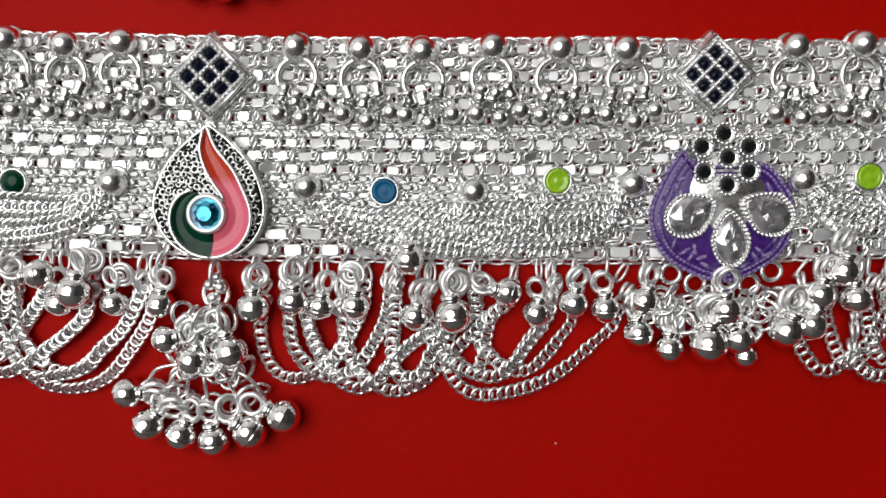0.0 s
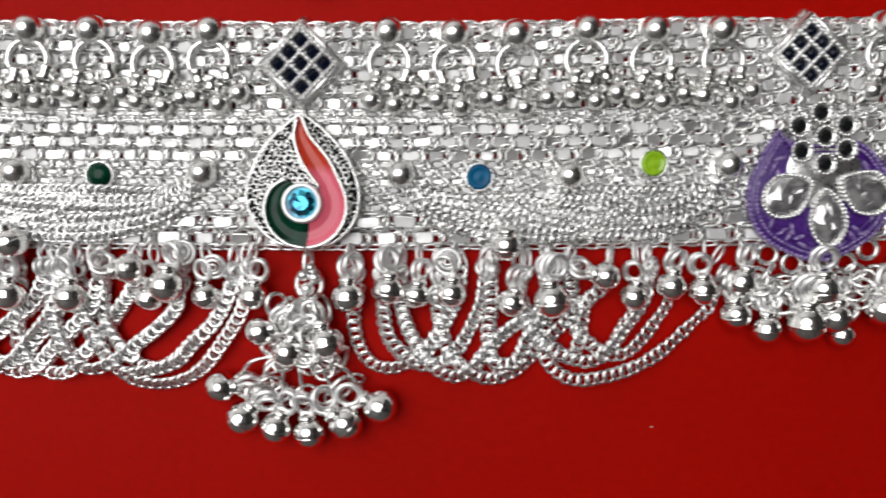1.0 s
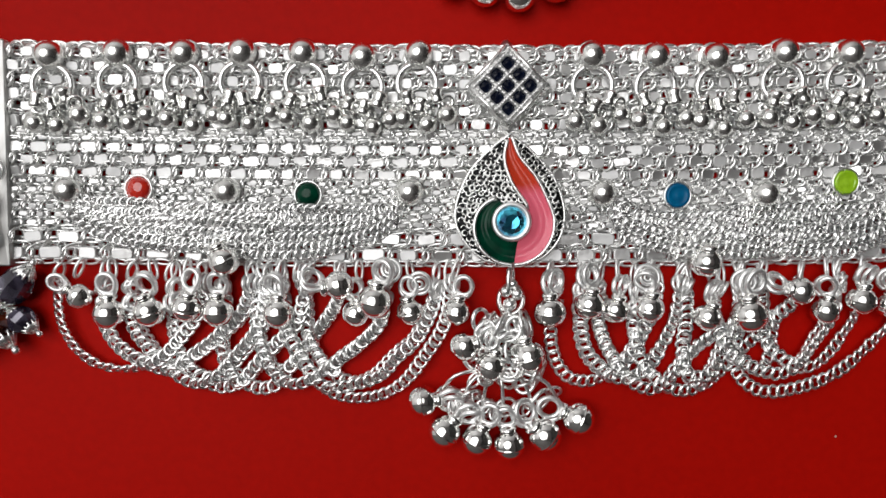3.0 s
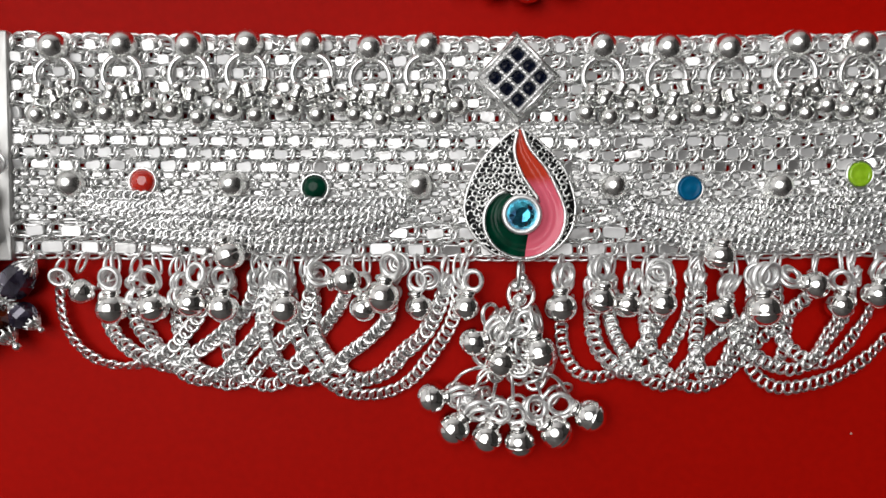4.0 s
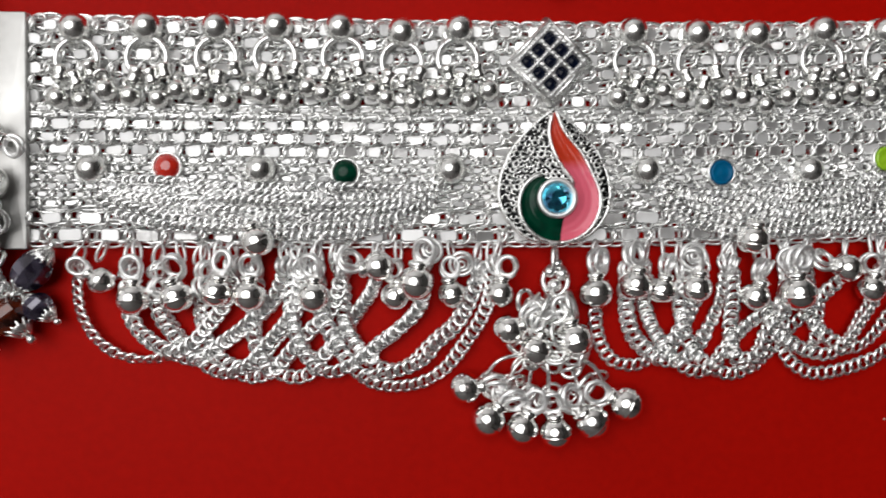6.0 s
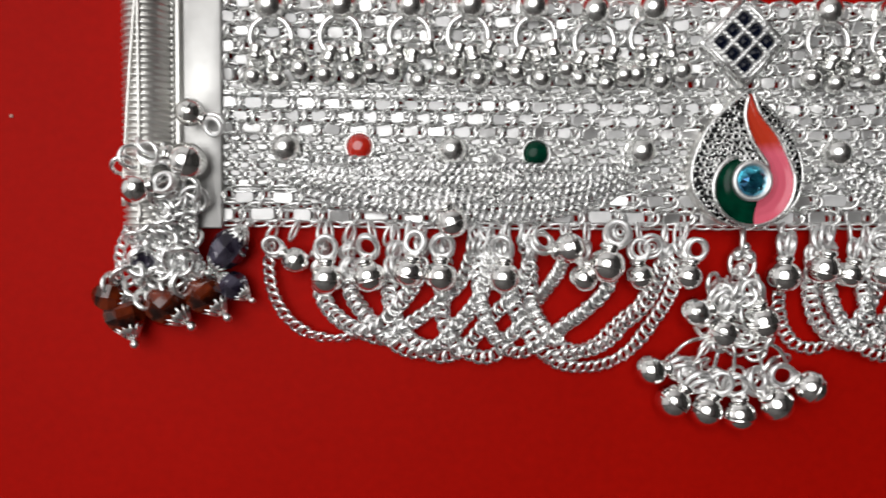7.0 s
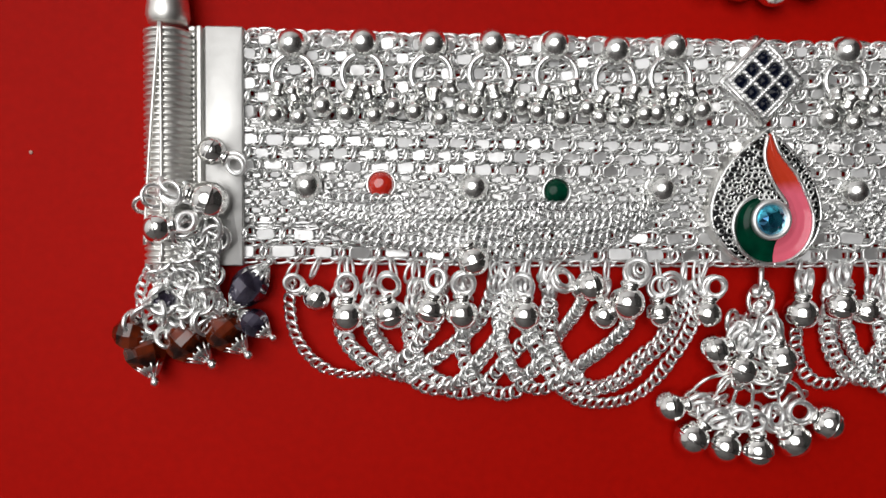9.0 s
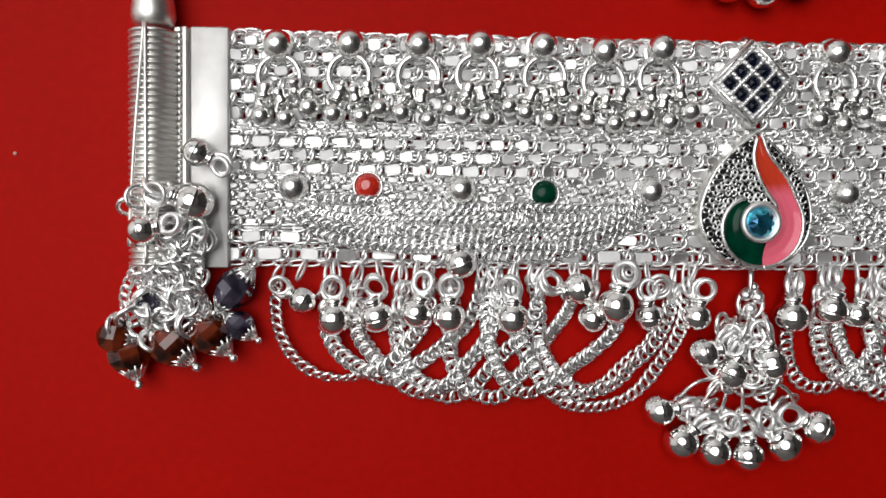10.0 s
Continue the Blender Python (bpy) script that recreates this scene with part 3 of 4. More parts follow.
    drape((34.4, -15.1), (36.5, -19.7), (39.4, -22.3), (43.2, -24.0), (46.5, -24.3), (49.1, -22.3), (51.7, -18.4), (53.8, -15.4), (55.0, -12.1))
    drape((42.6, -10.0), (43.2, -14.6), (43.6, -18.3), (45.8, -21.2), (48.7, -23.2), (52.0, -23.0), (54.6, -20.5), (56.7, -17.6), (58.6, -14.7), (59.1, -11.0))
    drape((38.7, -17.7), (38.5, -22.4), (40.0, -25.6), (43.4, -27.5), (48.0, -27.0), (53.5, -25.1), (58.0, -22.2), (62.3, -18.0), (65.3, -14.8), (66.4, -10.6))
    cross(LINES[-8:-1])
    # right
    drape((94.6, -14.6), (96.2, -17.8), (99.1, -20.4), (102.6, -18.8), (105.2, -16.8), (107.2, -13.5), (108.3, -10.2))
    drape((99.4, -9.7), (100.5, -14.3), (102.1, -17.9), (104.9, -19.1), (107.8, -15.7), (109.8, -11.9))
    drape((105.7, -9.4), (106.5, -14.0), (108.4, -17.6), (112.6, -18.3), (116.7, -14.3))
    drape((103.5, -17.8), (106.4, -20.3), (110.1, -20.6), (114.4, -18.2), (117.6, -14.3))
    # coiled jump rings under the lower rim
    coil = mesh_of("coil_ring", join([oval(1.9, 1.9, 0.36, 22, 7), oval(1.2, 1.2, 0.32, 18, 6).moved(mm(0.1, 0, 0.35, 8, 0, 0)), oval(0.55, 0.55, 0.24, 12, 5).moved(mm(0, 0, 0.5))]), FROST)
    for x, y in ((-14.9, -10.6), (-20.0, -8.6), (22.5, -8.6), (38.5, -8.8), (101.5, -3.0)):
        put("coil_ring", coil, anklet, mm(x, y, 3.4, rnd.uniform(-18, 18), rnd.uniform(-18, 18), rnd.uniform(0, 180), rnd.uniform(0.9, 1.05)))


# ---------------------------------------------------------------- pendants
def inside(p, poly):
    """Whether a point lies within a closed outline."""
    x, y = poly[:, 0], poly[:, 1]
    x2, y2 = np.roll(x, -1), np.roll(y, -1)
    hit = ((y > p[1]) != (y2 > p[1])) & (p[0] < (x2 - x) * (p[1] - y) / (y2 - y + 1e-12) + x)
    return bool(hit.sum() % 2)


def brilliant(r, n):
    """The crown of a round cut stone: table, star and main facets, girdle."""
    v, t = [], []
    for k in range(n):
        a, b = 2 * math.pi * k / n, 2 * math.pi * (k + 0.5) / n
        v += [(0.5 * r * math.cos(a), 0.5 * r * math.sin(a), 0.55 * r), (0.78 * r * math.cos(b), 0.78 * r * math.sin(b), 0.36 * r),
              (r * math.cos(a), r * math.sin(a), 0.08 * r), (r * math.cos(b), r * math.sin(b), 0.08 * r),
              (r * math.cos(a), r * math.sin(a), -0.25 * r), (r * math.cos(b), r * math.sin(b), -0.25 * r)]
    v.append((0, 0, 0.5 * r))
    c = 6 * n
    for k in range(n):
        o, q, p = 6 * k, 6 * ((k + 1) % n), 6 * ((k - 1) % n)
        t += [(c, o, q), (o, o + 1, q), (o + 1, o + 3, q + 2), (o + 1, o + 2, o + 3), (o, o + 2, o + 1), (q, o + 1, q + 2)]
        t += [(o + 2, o + 4, o + 3), (o + 4, o + 5, o + 3), (o + 3, o + 5, q + 2), (o + 5, q + 4, q + 2)]
    return Geo(v, None, t)


def teardrop(parent):
    right = curve([(-0.4, 14.6), (3.2, 11.9), (7.0, 7.6), (8.9, 2.0), (8.1, -2.6), (4.9, -6.0), (0, -7.2)], 10)[:, :2]
    left = curve([(0, -7.2), (-4.7, -6.0), (-8.2, -2.4), (-9.2, 2.2), (-7.0, 8.2), (-3.4, 12.2), (-0.4, 14.6)], 10)[:, :2]
    line = np.concatenate([right[:-1], left[:-1]])
    body = part("teardrop_pendant", slab(line, -0.2, 3.2, 0.7), OXIDE, parent, "teardrop pendant of oxidised silver with pink and green enamel",
                mm(-0.4, -0.2, 2.0, 0, 0, 1, 0.97))
    part("rim", tube(np.column_stack([line, np.full(len(line), 2.85)]), 0.28, 7, True), SILVER, body)
    part("side_wall", slab(line.mean(0) + (line - line.mean(0)) * 1.015, -0.6, 2.4, 0.3), CLASP, body)
    cx, cy, R = 0.35, -0.2, 6.75
    gx, gy, g = 0.0, 0.2, 3.25
    # pink comma: outer and inner edges, from the apex round to the foot
    outer = np.concatenate([curve([(-0.2, 14.2), (1.2, 10.9), (4.2, 7.2), (6.5, 2.7)], 10)[:-1, :2], arc(cx, cy, R, 24, -88, 34)])
    inner = np.concatenate([curve([(-0.9, 13.6), (-1.3, 10.4), (0.0, 6.6), (2.75, 2.7)], 10)[:-1, :2], arc(gx, gy, g + 0.1, 35, -70, 34)])
    part("pink_enamel", strip(inner, outer, 4.1, -0.65, 18, 0.08), PINK, body, "enamel shading from orange-red to pink")
    go, gi = arc(cx, cy, R, 272, 128, 34), arc(gx, gy, g + 0.1, 290, 118, 34)
    fade = np.linspace(0, 1, 34)[:, None] ** 4
    go = go * (1 - 0.6 * fade) + gi * 0.6 * fade
    part("green_enamel", strip(go, gi, 4.0, -0.5, 18, 0.05), GREEN, body, "dark green glassy enamel")
    edge = [tube(np.column_stack([p, np.full(len(p), 3.95)]), 0.32, 7) for p in (outer, inner[:31], go)]
    part("cloison_wire", join(edge), SILVER, body)
    part("bezel", lathe([(g, -1.2), (g + 0.05, 0.5), (g - 0.2, 0.85), (g - 0.75, 0.75), (g - 0.95, 0.2)], 32), SATIN, body, m=mm(gx, gy, 3.9))
    part("stone", brilliant(2.42, 10), AQUA, body, "round faceted aqua blue stone", mm(gx, gy, 4.1, 0, 0, 12), False)
    # curled filigree over the dark plate
    swirl, leafy = np.concatenate([outer, inner[::-1]]), np.concatenate([go, gi[::-1]])
    curls = []
    mid = line.mean(0)
    for row in range(36):
        for col in range(24):
            p = np.array([-10 + 1.0 * col + 0.5 * (row % 2) + rnd.uniform(-.2, .2), -8 + 0.9 * row + rnd.uniform(-.2, .2)])
            if not inside(p, mid + (line - mid) * 0.965) or math.hypot(p[0] - gx, p[1] - gy) < g + 0.2 or inside(p, swirl) or inside(p, leafy):
                continue
            a0, r = rnd.uniform(0, 360), rnd.uniform(0.36, 0.5)
            a = np.radians(np.linspace(a0, a0 + rnd.uniform(250, 350), 9))
            zz = 3.28 if inside(p, mid + (line - mid) * 0.86) else 3.05
            curls.append(tube(np.column_stack([p[0] + r * np.cos(a), p[1] + r * np.sin(a), np.full(9, zz)]), 0.18, 5))
    part("filigree", join(curls), SILVER, body)["kind"] = "stuff"
    return body


def diamond(parent, x, y, turn, size):
    body = part("diamond_plaque", slab(rect(9.9, 9.9, 0.25), 1.0, 3.0, 0.35), SILVER, parent, "diamond plaque set with nine dark blue stones",
                mm(x, y, 0.3, 0, 0, turn, size))
    rim = [tube([(a, b, 3.25), (c, d, 3.25)], 0.34, 6) for a, b, c, d in
           ((-4.4, -4.4, 4.4, -4.4), (4.4, -4.4, 4.4, 4.4), (4.4, 4.4, -4.4, 4.4), (-4.4, 4.4, -4.4, -4.4))]
    part("rim", join(rim), SILVER, body)
    bar = mesh_of("grid_wire", tube([(-4.3, 0, 3.2), (4.3, 0, 3.2)], 0.4, 6), FROST)
    for k in (-3.75, -1.25, 1.25, 3.75):
        put("grid_wire", bar, body, mm(0, k, 0))
        put("grid_wire", bar, body, mm(k, 0, 0, 0, 0, 90))
    grains = [ball(0.38, 8, 5).moved(mm(-3.75 + 2.5 * i, -3.75 + 0.83 * j, 3.42)) for i in range(4) for j in range(10)]
    grains += [ball(0.38, 8, 5).moved(mm(-3.75 + 0.83 * j, -3.75 + 2.5 * i, 3.4)) for i in range(4) for j in range(10)]
    part("grain_wire", join(grains), FROST, body)["kind"] = "stuff"
    part("base", slab(rect(11.4, 11.4, 0.4), -0.3, 1.5, 0.9), SILVER, body)
    cut = mesh_of("stone", lathe([(1.12, -0.5), (1.1, -0.05), (0.6, 0.3), (0.01, 0.55)], 8), SAPPHIRE, False)
    for i in range(3):
        for j in range(3):
            put("stone", cut, body, mm(-2.5 + 2.5 * i, -2.5 + 2.5 * j, 3.2, rnd.uniform(-5, 5), rnd.uniform(-5, 5), rnd.uniform(0, 45)))


def drop_outline(w, h, n=28):
    """A pear outline with its point up, h tall, w wide, about its middle."""
    a = np.linspace(0, 2 * math.pi, n, endpoint=False) + math.pi / 2
    s = np.sin(a)
    return np.column_stack([0.5 * w * np.cos(a) * (1 - 0.48 * np.clip(s, 0, 1) ** 1.2), 0.5 * h * s])


def purple_pendant(parent):
    line = curve([(-6.8, 10.6), (-9.4, 6.4), (-11.5, 0.6), (-10.3, -4.6), (-6.8, -8.0), (0.2, -10.4), (7.0, -7.7), (10.4, -4.0), (11.3, 1.4), (9.4, 5.6), (6.2, 8.4), (0, 9.0), (-4.6, 8.8), (-6.8, 10.6)], 8)[:-1, :2]
    body = part("purple_pendant", slab(line, 1.6, 3.4, 0.6), PURPLE, parent, "purple enamel pendant with clear drops and black stone flower",
                mm(81.2, 3.6, 0, 0, 0, 3, 0.975))
    part("inner_beading", beaded(line * 0.91, 0.3, 0.7, 3.5), LILAC, body)
    part("beaded_edge", beaded(line, 0.46, 0.86, 3.0), LILAC, body, "worn beaded edge")
    ground = drop_outline(12.5, 13.5) * (1, -1) + (0.5, 3.6)
    part("silver_ground", slab(ground, 3.0, 3.6, 0.3), SILVER, body)
    ridge = [tube(np.column_stack([line * f, np.full(len(line), 3.5)]), 0.2, 5, True) for f in (0.88, 0.8)]
    part("enamel_ridge", ridge[0], PURPLE, body)
    part("enamel_ridge", ridge[1], PURPLE, body)
    leaf = []
    for x, y, turn in ((-6.2, -5.6, 30), (-5.2, -6.4, 60), (-4.6, -5.2, 100), (6.0, -5.6, 140), (5.2, -6.6, 120), (-7.6, 5.0, 60), (-6.8, 6.2, 20), (7.2, 4.8, 120), (-7.0, 3.6, 95), (-2.8, -7.9, 150), (-3.4, -6.6, 20), (3.4, -7.9, 30), (-8.6, -2.6, 110), (-8.0, -4.2, 70), (8.4, -3.4, 70), (-8.6, 1.6, 90), (8.8, 3.2, 100), (7.2, -6.0, 20), (0.2, -9.4, 90), (-1.4, -9.2, 60), (1.8, -9.2, 120)):
        leaf.append(ball(1.0, 10, 6).moved(mm(x, y, 3.4, 0, 0, turn, (1.2, 0.4, 0.5))))
    part("enamel_leaf", join(leaf), LILAC, body)
    for x, y, w, h, turn in ((-5.5, 0.4, 6.0, 7.5, -62), (1.0, -3.5, 5.2, 7.9, 4), (7.0, 0.6, 6.0, 7.5, 62)):
        o = drop_outline(w, h)
        at = mm(x, y, 2.6, 0, 0, turn)
        part("crystal_setting", slab(o * 1.22, 0.2, 1.3, 0.35), SILVER, body, m=at)
        part("beaded_bezel", beaded(o * 1.16, 0.4, 0.72, 1.4), SILVER, body, m=at)
        o12 = drop_outline(w, h, 12)
        lay = lambda f, z, k: np.column_stack([f * (o12 * (1 - k) + np.roll(o12, 1, 0) * k), z + np.array([rnd.uniform(-0.16, 0.16) for _ in range(12)])])
        geo = rings_geo([lay(1, 1.2, 0), lay(1, 1.45, 0), lay(0.8, 1.95, 0.5), lay(0.5, 2.3, 0), lay(0.2, 2.25, 0.5)], False, True, True)
        geo = Geo(geo.v, None, np.concatenate([geo.t, geo.q[:, [0, 1, 2]], geo.q[:, [0, 2, 3]]]))
        part("crystal", geo, CRYSTAL, body, "clear faceted pear-cut crystal", at, False)
    ring = mesh_of("stone_setting", lathe([(1.75, -0.6), (1.8, 0.2), (1.45, 0.35), (1.2, 0.1)], 20), SILVER)
    a = np.arange(28) * math.pi / 14
    grain = mesh_of("grain_ring", beaded(np.column_stack([1.74 * np.cos(a), 1.74 * np.sin(a)]), 0.36, 0.78, 0.25), SILVER)
    cut = mesh_of("stone", lathe([(1.2, -0.3), (1.15, 0.2), (0.75, 0.55), (0.01, 0.6)], 9), JET, False)
    for x, y in ((0.3, 9.6), (-0.4, 13.4), (-3.9, 11.3), (3.6, 11.3), (-3.5, 7.3), (3.6, 7.4), (0.3, 5.2)):
        put("grain_ring", grain, put("stone_setting", ring, body, mm(x, y, 4.1, 0, 0, 0, 0.92)))
        put("stone", cut, body, mm(x, y, 4.2, 0, 0, rnd.uniform(0, 40), 0.92))
    eyelet = mesh_of("eyelet", oval(1.55, 1.55, 0.42, 20, 7), SILVER)
    for x, y in ((-8.2, -9.3), (-4.2, -10.9), (0.2, -11.7), (4.6, -11.0), (8.2, -8.8)):
        put("eyelet", eyelet, body, mm(x, y, 2.6))
    hoop = mesh_of("jump_ring", oval(1.7, 2.0, 0.36, 20, 6), SILVER)
    for k in range(84):
        x = rnd.uniform(-14.5, 17)
        put("jump_ring", hoop, body, mm(x, rnd.uniform(-12.4, -19.5 + 0.02 * (x - 1) ** 2), rnd.uniform(1.9, 3.0),
                                         rnd.uniform(-50, 50), rnd.uniform(-60, 60), rnd.uniform(0, 180), rnd.uniform(0.7, 1.05)))


def tassel(name, parent, x, y, back, label):
    """A spray of bells on rings; back is the turn of the whole spray."""
    hub = (-2.0, -10.8)
    wires = []
    for ex, ey in ((-10.4, -14.4), (-7.4, -17.0), (-4.0, -17.6), (-0.6, -18.0), (4.0, -16.6), (8.0, -15.4)):
        wires.append(tube(curve([(hub[0] + 0.35 * (ex - hub[0]), hub[1], 3.0), (0.5 * (hub[0] + ex) + 0.25 * (ex - hub[0]), 0.5 * (hub[1] + ey) + 0.9, 3.4), (ex, ey, 2.2)], 8), 0.3, 6))
    body = part(name, join(wires), SILVER, parent, label, mm(x, y, 0, 0, 0, back, 1.075))
    for bx, by, r in ((-7.0, -6.8, 2.0), (-2.9, -9.8, 2.15), (2.9, -8.1, 2.3), (-13.1, -15.7, 2.1), (-9.7, -20.3, 2.3), (-4.6, -21.6, 2.2), (0.5, -22.2, 2.2), (6.0, -20.5, 2.35), (11.1, -17.8, 2.3)):
        aim = (-0.3, -1.5) if by > -11 else (-1.2, -13.5)
        turn = math.degrees(math.atan2(aim[1] - by, aim[0] - bx))
        bell(bx, by - 0.3, r * 1.05, turn, z=r + (1.2 if by > -11 else 0.4), parent=body)
    ring = mesh_of("jump_ring", oval(1.9, 2.3, 0.42, 22, 7), SILVER)
    for rx, ry, rz, tx, ty, tz in ((0, 0.2, 2.4, 0, 0, 0), (-4.6, -3.0, 3.4, 20, 30, 30), (-1.4, -3.9, 3.8, 10, 60, -8), (2.2, -3.2, 3.8, 0, 65, 20), (-2.6, -5.6, 3.2, 40, 10, 60),
                                   (1.0, -6.0, 3.0, 30, -30, 10), (-3.4, -11.4, 2.6, 30, 40, 0), (-0.6, -12.2, 2.6, 20, -40, 20), (3.2, -11.2, 2.6, 40, 10, -30),
                                   (-5.4, -9.0, 2.2, 10, 30, 50), (4.6, -11.4, 2.2, 30, 60, 10), (-9.2, -15.6, 2.0, 20, 20, 60), (-8.0, -17.0, 2.2, 10, 40, 20), (5.2, -15.6, 2.0, 10, 40, -20)):
        put("jump_ring", ring, body, mm(rx, ry, rz, tx, ty, tz, rnd.uniform(0.75, 1.0)))
    part("knot", join([ball(r, 12, 8).moved(mm(kx, ky, 2.7)) for kx, ky, r in ((-0.9, 1.5, 0.95), (0.9, 1.2, 1.05), (-0.2, -0.5, 1.1), (0.2, 2.7, 0.8))]), SILVER, body)
    for k in range(14):
        a = radians(rnd.uniform(-165, -15))
        put("jump_ring", ring, body, mm(-0.6 + rnd.uniform(5.5, 8.5) * math.cos(a), -12.5 + rnd.uniform(4.0, 6.5) * math.sin(a), rnd.uniform(1.4, 2.6), rnd.uniform(-50, 50), rnd.uniform(-60, 60), rnd.uniform(0, 180), rnd.uniform(0.55, 0.75)))
    for k in range(30):
        a = rnd.uniform(0, 1)
        put("jump_ring", ring, body, mm(-1.4 + rnd.uniform(-1, 1) * (2.0 + 2.6 * a), -2.5 - 10.5 * a, rnd.uniform(2.0, 4.2), rnd.uniform(-60, 60), rnd.uniform(-70, 70), rnd.uniform(0, 180), rnd.uniform(0.55, 0.85)))
    return body


# ---------------------------------------------------------------- clasp
def clasp():
    L = 36.0
    # ribbed barrel along y
    prof = []
    for k in range(int(L / 0.95)):
        z = -L / 2 + k * 0.95
        prof += [(3.08, z), (3.42, z + 0.2), (3.56, z + 0.42), (3.5, z + 0.62), (3.2, z + 0.8)]
    lay_down = mm(0, 0, 3.75, -90, 0, 0)
    body = part("screw_clasp", lathe(prof, 40).moved(lay_down), CLASP, anklet, "ribbed silver screw clasp with flat end plate", mm(-93.2, 8.4, 0, 0, 0, 1.2))
    on_barrel = lambda x, y: (x, y, 3.75 + math.sqrt(3.56 ** 2 - x * x))
    part("wedge_line", tube([on_barrel(-3.0 + 2.9 * k / 30, -15 + 32.5 * k / 30) for k in range(31)], 0.28, 6), CLASP, body)
    part("wedge_line", tube([on_barrel(0.1, -17.5 + 35 * k / 30) for k in range(31)], 0.28, 6), CLASP, body)
    knob = [(0.01, 25.5), (2.2, 25.2), (3.0, 23.8), (3.0, 22.9), (2.5, 22.4), (2.9, 21.9), (3.1, 20.6), (3.2, 19.2), (2.9, 18.2), (2.7, 17.9)]
    part("screw_knob", lathe([(r, z) for r, z in knob][::-1], 36).moved(lay_down), CLASP, body)
    part("ribbed_rail", join([slab(rect(1.0, 0.75, 0.12), 0, 0.9, 0.15).moved(mm(3.35, -17.5 + 0.95 * k, 2.6)) for k in range(38)] + [slab(rect(1.2, 36.4, 0.2), 0.4, 2.8, 0.2).moved(mm(3.35, 0, 0))]), CLASP, body)
    part("channel", slab(rect(0.9, 36.4, 0.15), 0.3, 3.4, 0.25).moved(mm(4.35, 0, 0)), CLASP, body)
    part("end_plate", slab(rect(5.8, 36.6, 0.2), 0.3, 2.9, 0.25).moved(mm(7.95, 0, 0)), ENDPLATE, body, "flat silver end plate")
    part("end_groove", slab(rect(0.3, 36.4, 0.1), 0.3, 2.2, 0.1).moved(mm(4.93, 0, 0)), CLASP, body)


def faceted(r, h, n=8):
    return lathe([(0.35 * r, -h), (0.8 * r, -0.62 * h), (r, -0.2 * h), (r, 0.2 * h), (0.8 * r, 0.62 * h), (0.35 * r, h)], n)


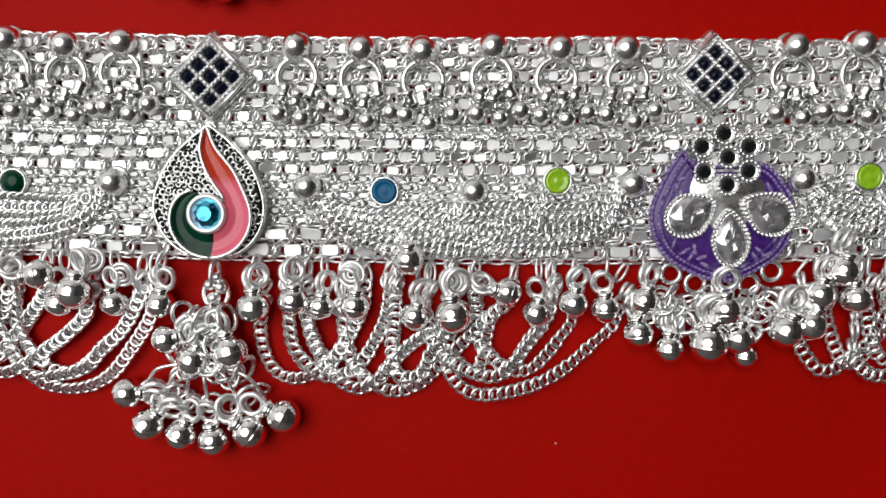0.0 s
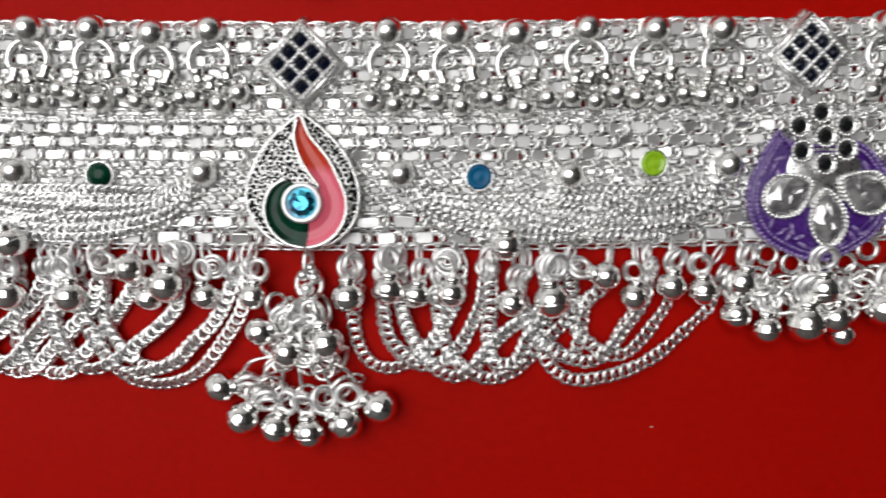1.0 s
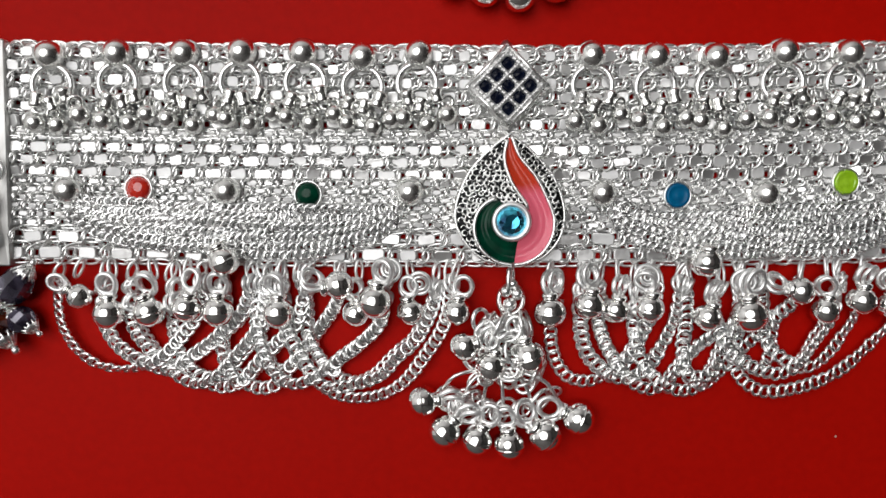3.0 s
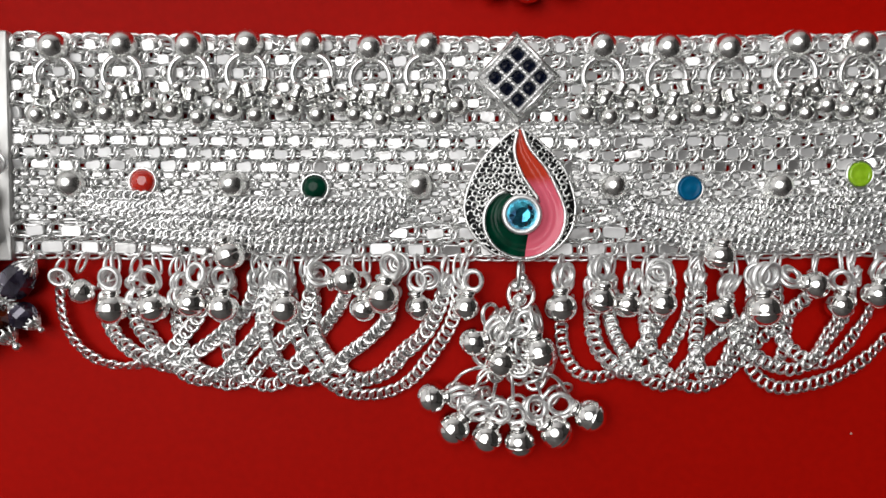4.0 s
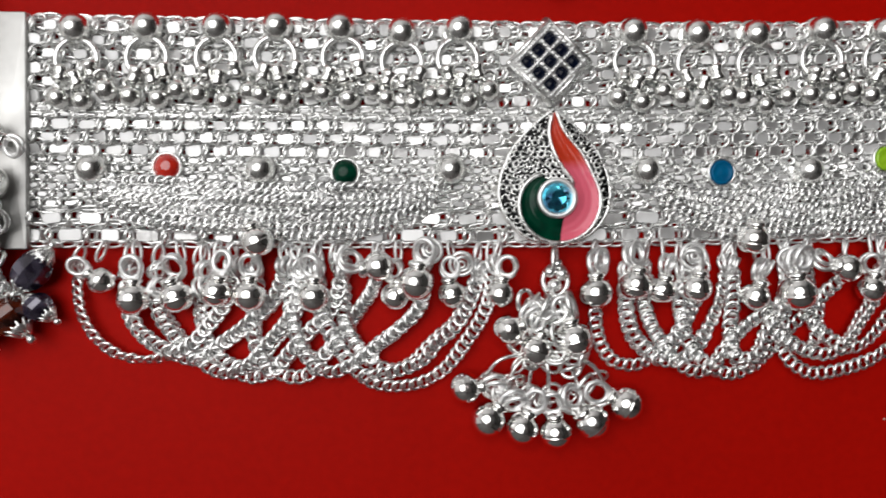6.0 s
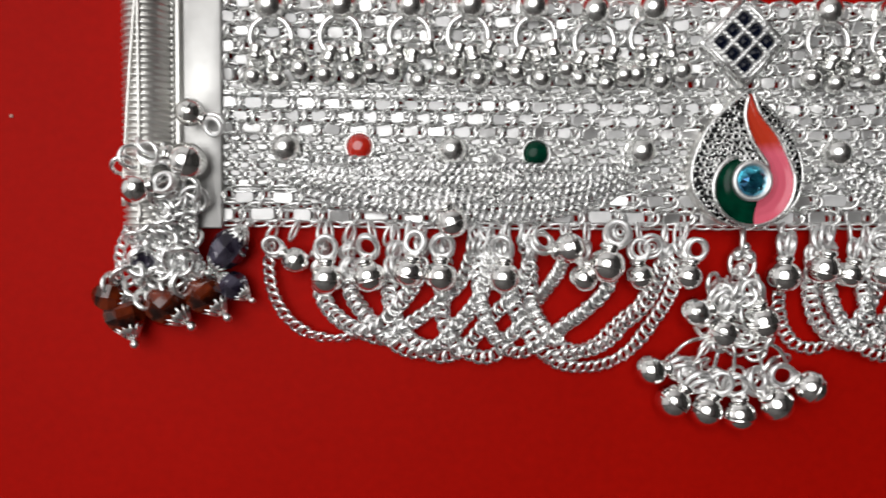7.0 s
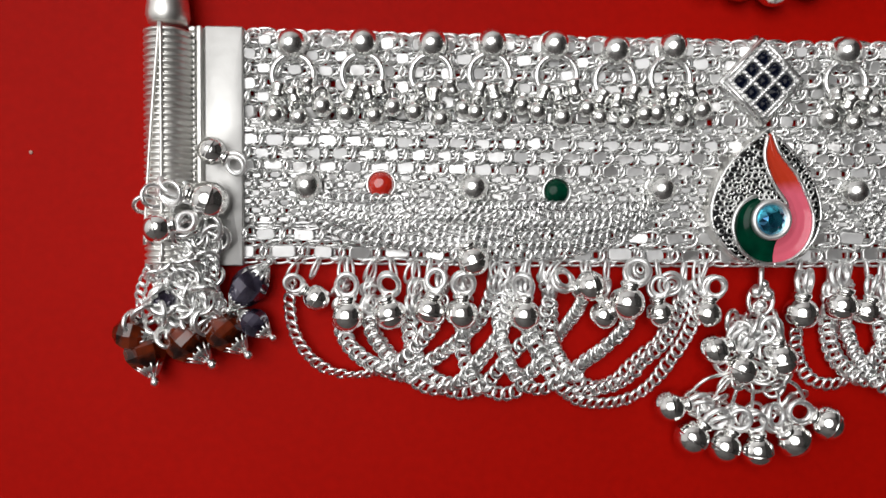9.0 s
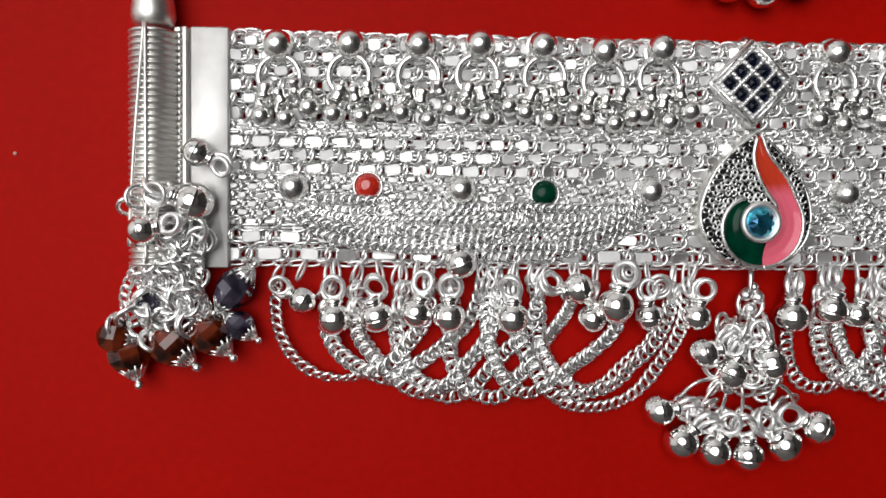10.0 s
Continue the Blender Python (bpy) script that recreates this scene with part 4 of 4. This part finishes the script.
def bead_tassel():
    """The bunch of bells and glass beads that hangs from the clasp."""
    stem = [tube(curve([(-90 + k, -2, 6.5), (-90.6 + 1.1 * k, -8, 5.2), (-91.5 + 1.9 * k, -16, 3.8)], 10), 0.3, 6) for k in (-2, -1, 0, 1, 2)]
    body = part("bead_tassel", join(stem), SILVER, anklet, "bunch of bells and brown and violet faceted beads")
    for x, y, r, turn, z in ((-86.2, 7.6, 2.0, -25, 5.6), (-86.4, 0.2, 2.75, 165, 6.0), (-93.0, -4.1, 2.1, 15, 8.2)):
        bell(x, y, r, turn, z=z, parent=body)
    cap = mesh_of("bead_cap", join([lathe([(0.35, 1.3), (0.5, 0.9), (1.1, 0.3), (1.55, -0.5), (1.4, -0.6)], 12)] +
                                   [tube([(0.45 * math.cos(a), 0.45 * math.sin(a), 1.0), (1.6 * math.cos(a), 1.6 * math.sin(a), -0.55)], 0.16, 5) for a in np.arange(12) * math.pi / 6] +
                                   [ball(0.55, 10, 6).moved(mm(0, 0, 1.7))]), SILVER)
    for name, x, y, z, r, h, mat, turn, tail in (
            ("brown_bead", -96.6, -23.2, 2.9, 2.9, 2.8, AMBER, -95, True), ("brown_bead", -90.2, -21.6, 3.2, 3.1, 2.9, AMBER, -70, True),
            ("brown_bead", -84.4, -20.0, 3.0, 2.9, 2.8, AMBER, -80, True), ("brown_bead", -98.2, -20.3, 4.4, 2.4, 2.2, AMBER, 150, False),
            ("violet_bead", -81.0, -12.8, 3.0, 2.5, 3.2, VIOLET, 30, True), ("violet_bead", -80.2, -18.6, 2.6, 2.1, 2.1, VIOLET, -55, True), ("violet_bead", -93.5, -15.0, 4.0, 1.4, 1.4, VIOLET, 90, False)):
        m = mm(x, y, z) @ mm(0, 0, 0, 0, 0, turn) @ mm(0, 0, 0, 0, 84, rnd.uniform(0, 40))
        r, h = r * 1.12, h * 1.12
        b = part(name, faceted(r, h), mat, body, m=m, smooth=False)
        if tail:
            put("bead_cap", cap, body, m @ mm(0, 0, h * 0.86, 0, 0, 0, r / 2.4))
        put("bead_cap", cap, body, m @ mm(0, 0, -h * 0.86, 180, 0, 0, r / 2.5))
    ring = mesh_of("jump_ring", oval(1.85, 1.85, 0.4, 20, 7), SILVER)
    spots = [(-93.9, 0.6, 7.6, 0, 30, 0), (-91.4, 1, 8, 10, -20, 0), (-95.3, -0.7, 7, 40, 30, 0), (-89.7, -1.5, 7, 30, 10, 0), (-89.6, -4.7, 6.6, 20, 50, 0),
             (-87.3, -5.7, 5.5, -20, 40, 0), (-93.4, -14.9, 4.4, 20, 10, 0), (-88.6, -13.9, 4.4, 10, 50, 0), (-87.9, -14.9, 4.4, 20, -40, 0), (-87.1, -13.7, 5, 60, 10, 0), (-86, -15.9, 3.6, 10, 40, 0), (-91.2, -17.1, 4, 40, 20, 0), (-95.7, -17.3, 5, 40, 40, 0), (-97.3, -18.4, 5.4, 10, 50, 20)]
    for k in range(58):
        t = rnd.uniform(0, 1.1)
        spots.append((-89.6 + rnd.uniform(-4.4, 4.4) - 1.2 * t, -3 - 16 * t + rnd.uniform(-1, 1), 5.8 - 2.2 * t + rnd.uniform(-.6, .6), rnd.uniform(-50, 50), rnd.uniform(-60, 60), rnd.uniform(0, 90)))
    for x, y, z, a, b, c in spots:
        put("jump_ring", ring, body, mm(x, y, z, a, b, c, rnd.uniform(0.85, 1.1)))
    for x0, y0, z0, x1, y1, z1 in ((-92.4, -3.1, 6.6, -95, -15.3, 3.4), (-91, -4.1, 6.6, -93.7, -17.3, 3.4), (-89.5, -5.1, 6.2, -90.4, -17.3, 3.2), (-87.8, -6.1, 5.6, -87.9, -16.3, 3), (-86.9, -7.1, 5, -85.1, -16.3, 3), (-94.2, -5.1, 5, -97.2, -17.3, 4.5)):
        t = np.linspace(0, 1, 30)
        line = np.column_stack([x0 + (x1 - x0) * t + 0.4 * np.sin(7 * t), y0 + (y1 - y0) * t, z0 + (z1 - z0) * t])
        chain("tassel_chain", line, 1.9, 1.25, 0.28).parent = body


clasp()
band()
ring_drops()
middle_row()
festoons()
teardrop(anklet)
diamond(anklet, -1.45, 21.8, 45 + 2.5, 1.02)
diamond(anklet, 78.2, 25.8, 45 + 3, 0.97)
purple_pendant(anklet)
fringe()
part("pendant_bail", join([oval(0.9, 2.1, 0.42, 18, 7).moved(mm(0.1, -9.7, 2.9, 0, 60, 0))]), SILVER, anklet)
tassel("bell_tassel", anklet, 0.3, -13.2, 0, "tassel of nine small round silver bells")
bead_tassel()

# a second anklet lies beyond: the bells of its tassel reach towards this one
other = new("second_anklet")
tagged(other, "bell tassel of a second silver anklet on the board", "anklet")
other.location = (-0.6 * MM, 60.6 * MM, 0)
tassel("bell_tassel", other, 0.0, 0.0, 0, "tassel of small round silver bells")

SPECK = mesh_of("lint_speck", ball(0.32, 8, 6, 0.4), plaster("pale_lint", (0.6, 0.35, 0.3), (0.5, 0.25, 0.2)))
for x, y, size in ((-115.5, 6.9, 1.0), (57.4, -35.5, 0.7)):
    ob = new("lint_speck", SPECK)
    ob.matrix_world = metres(mm(x, y, 0.1, 0, 0, 40 * size, size))
    tagged(ob, "tiny pale speck of lint on the red board", "lint speck", "specks on the board")
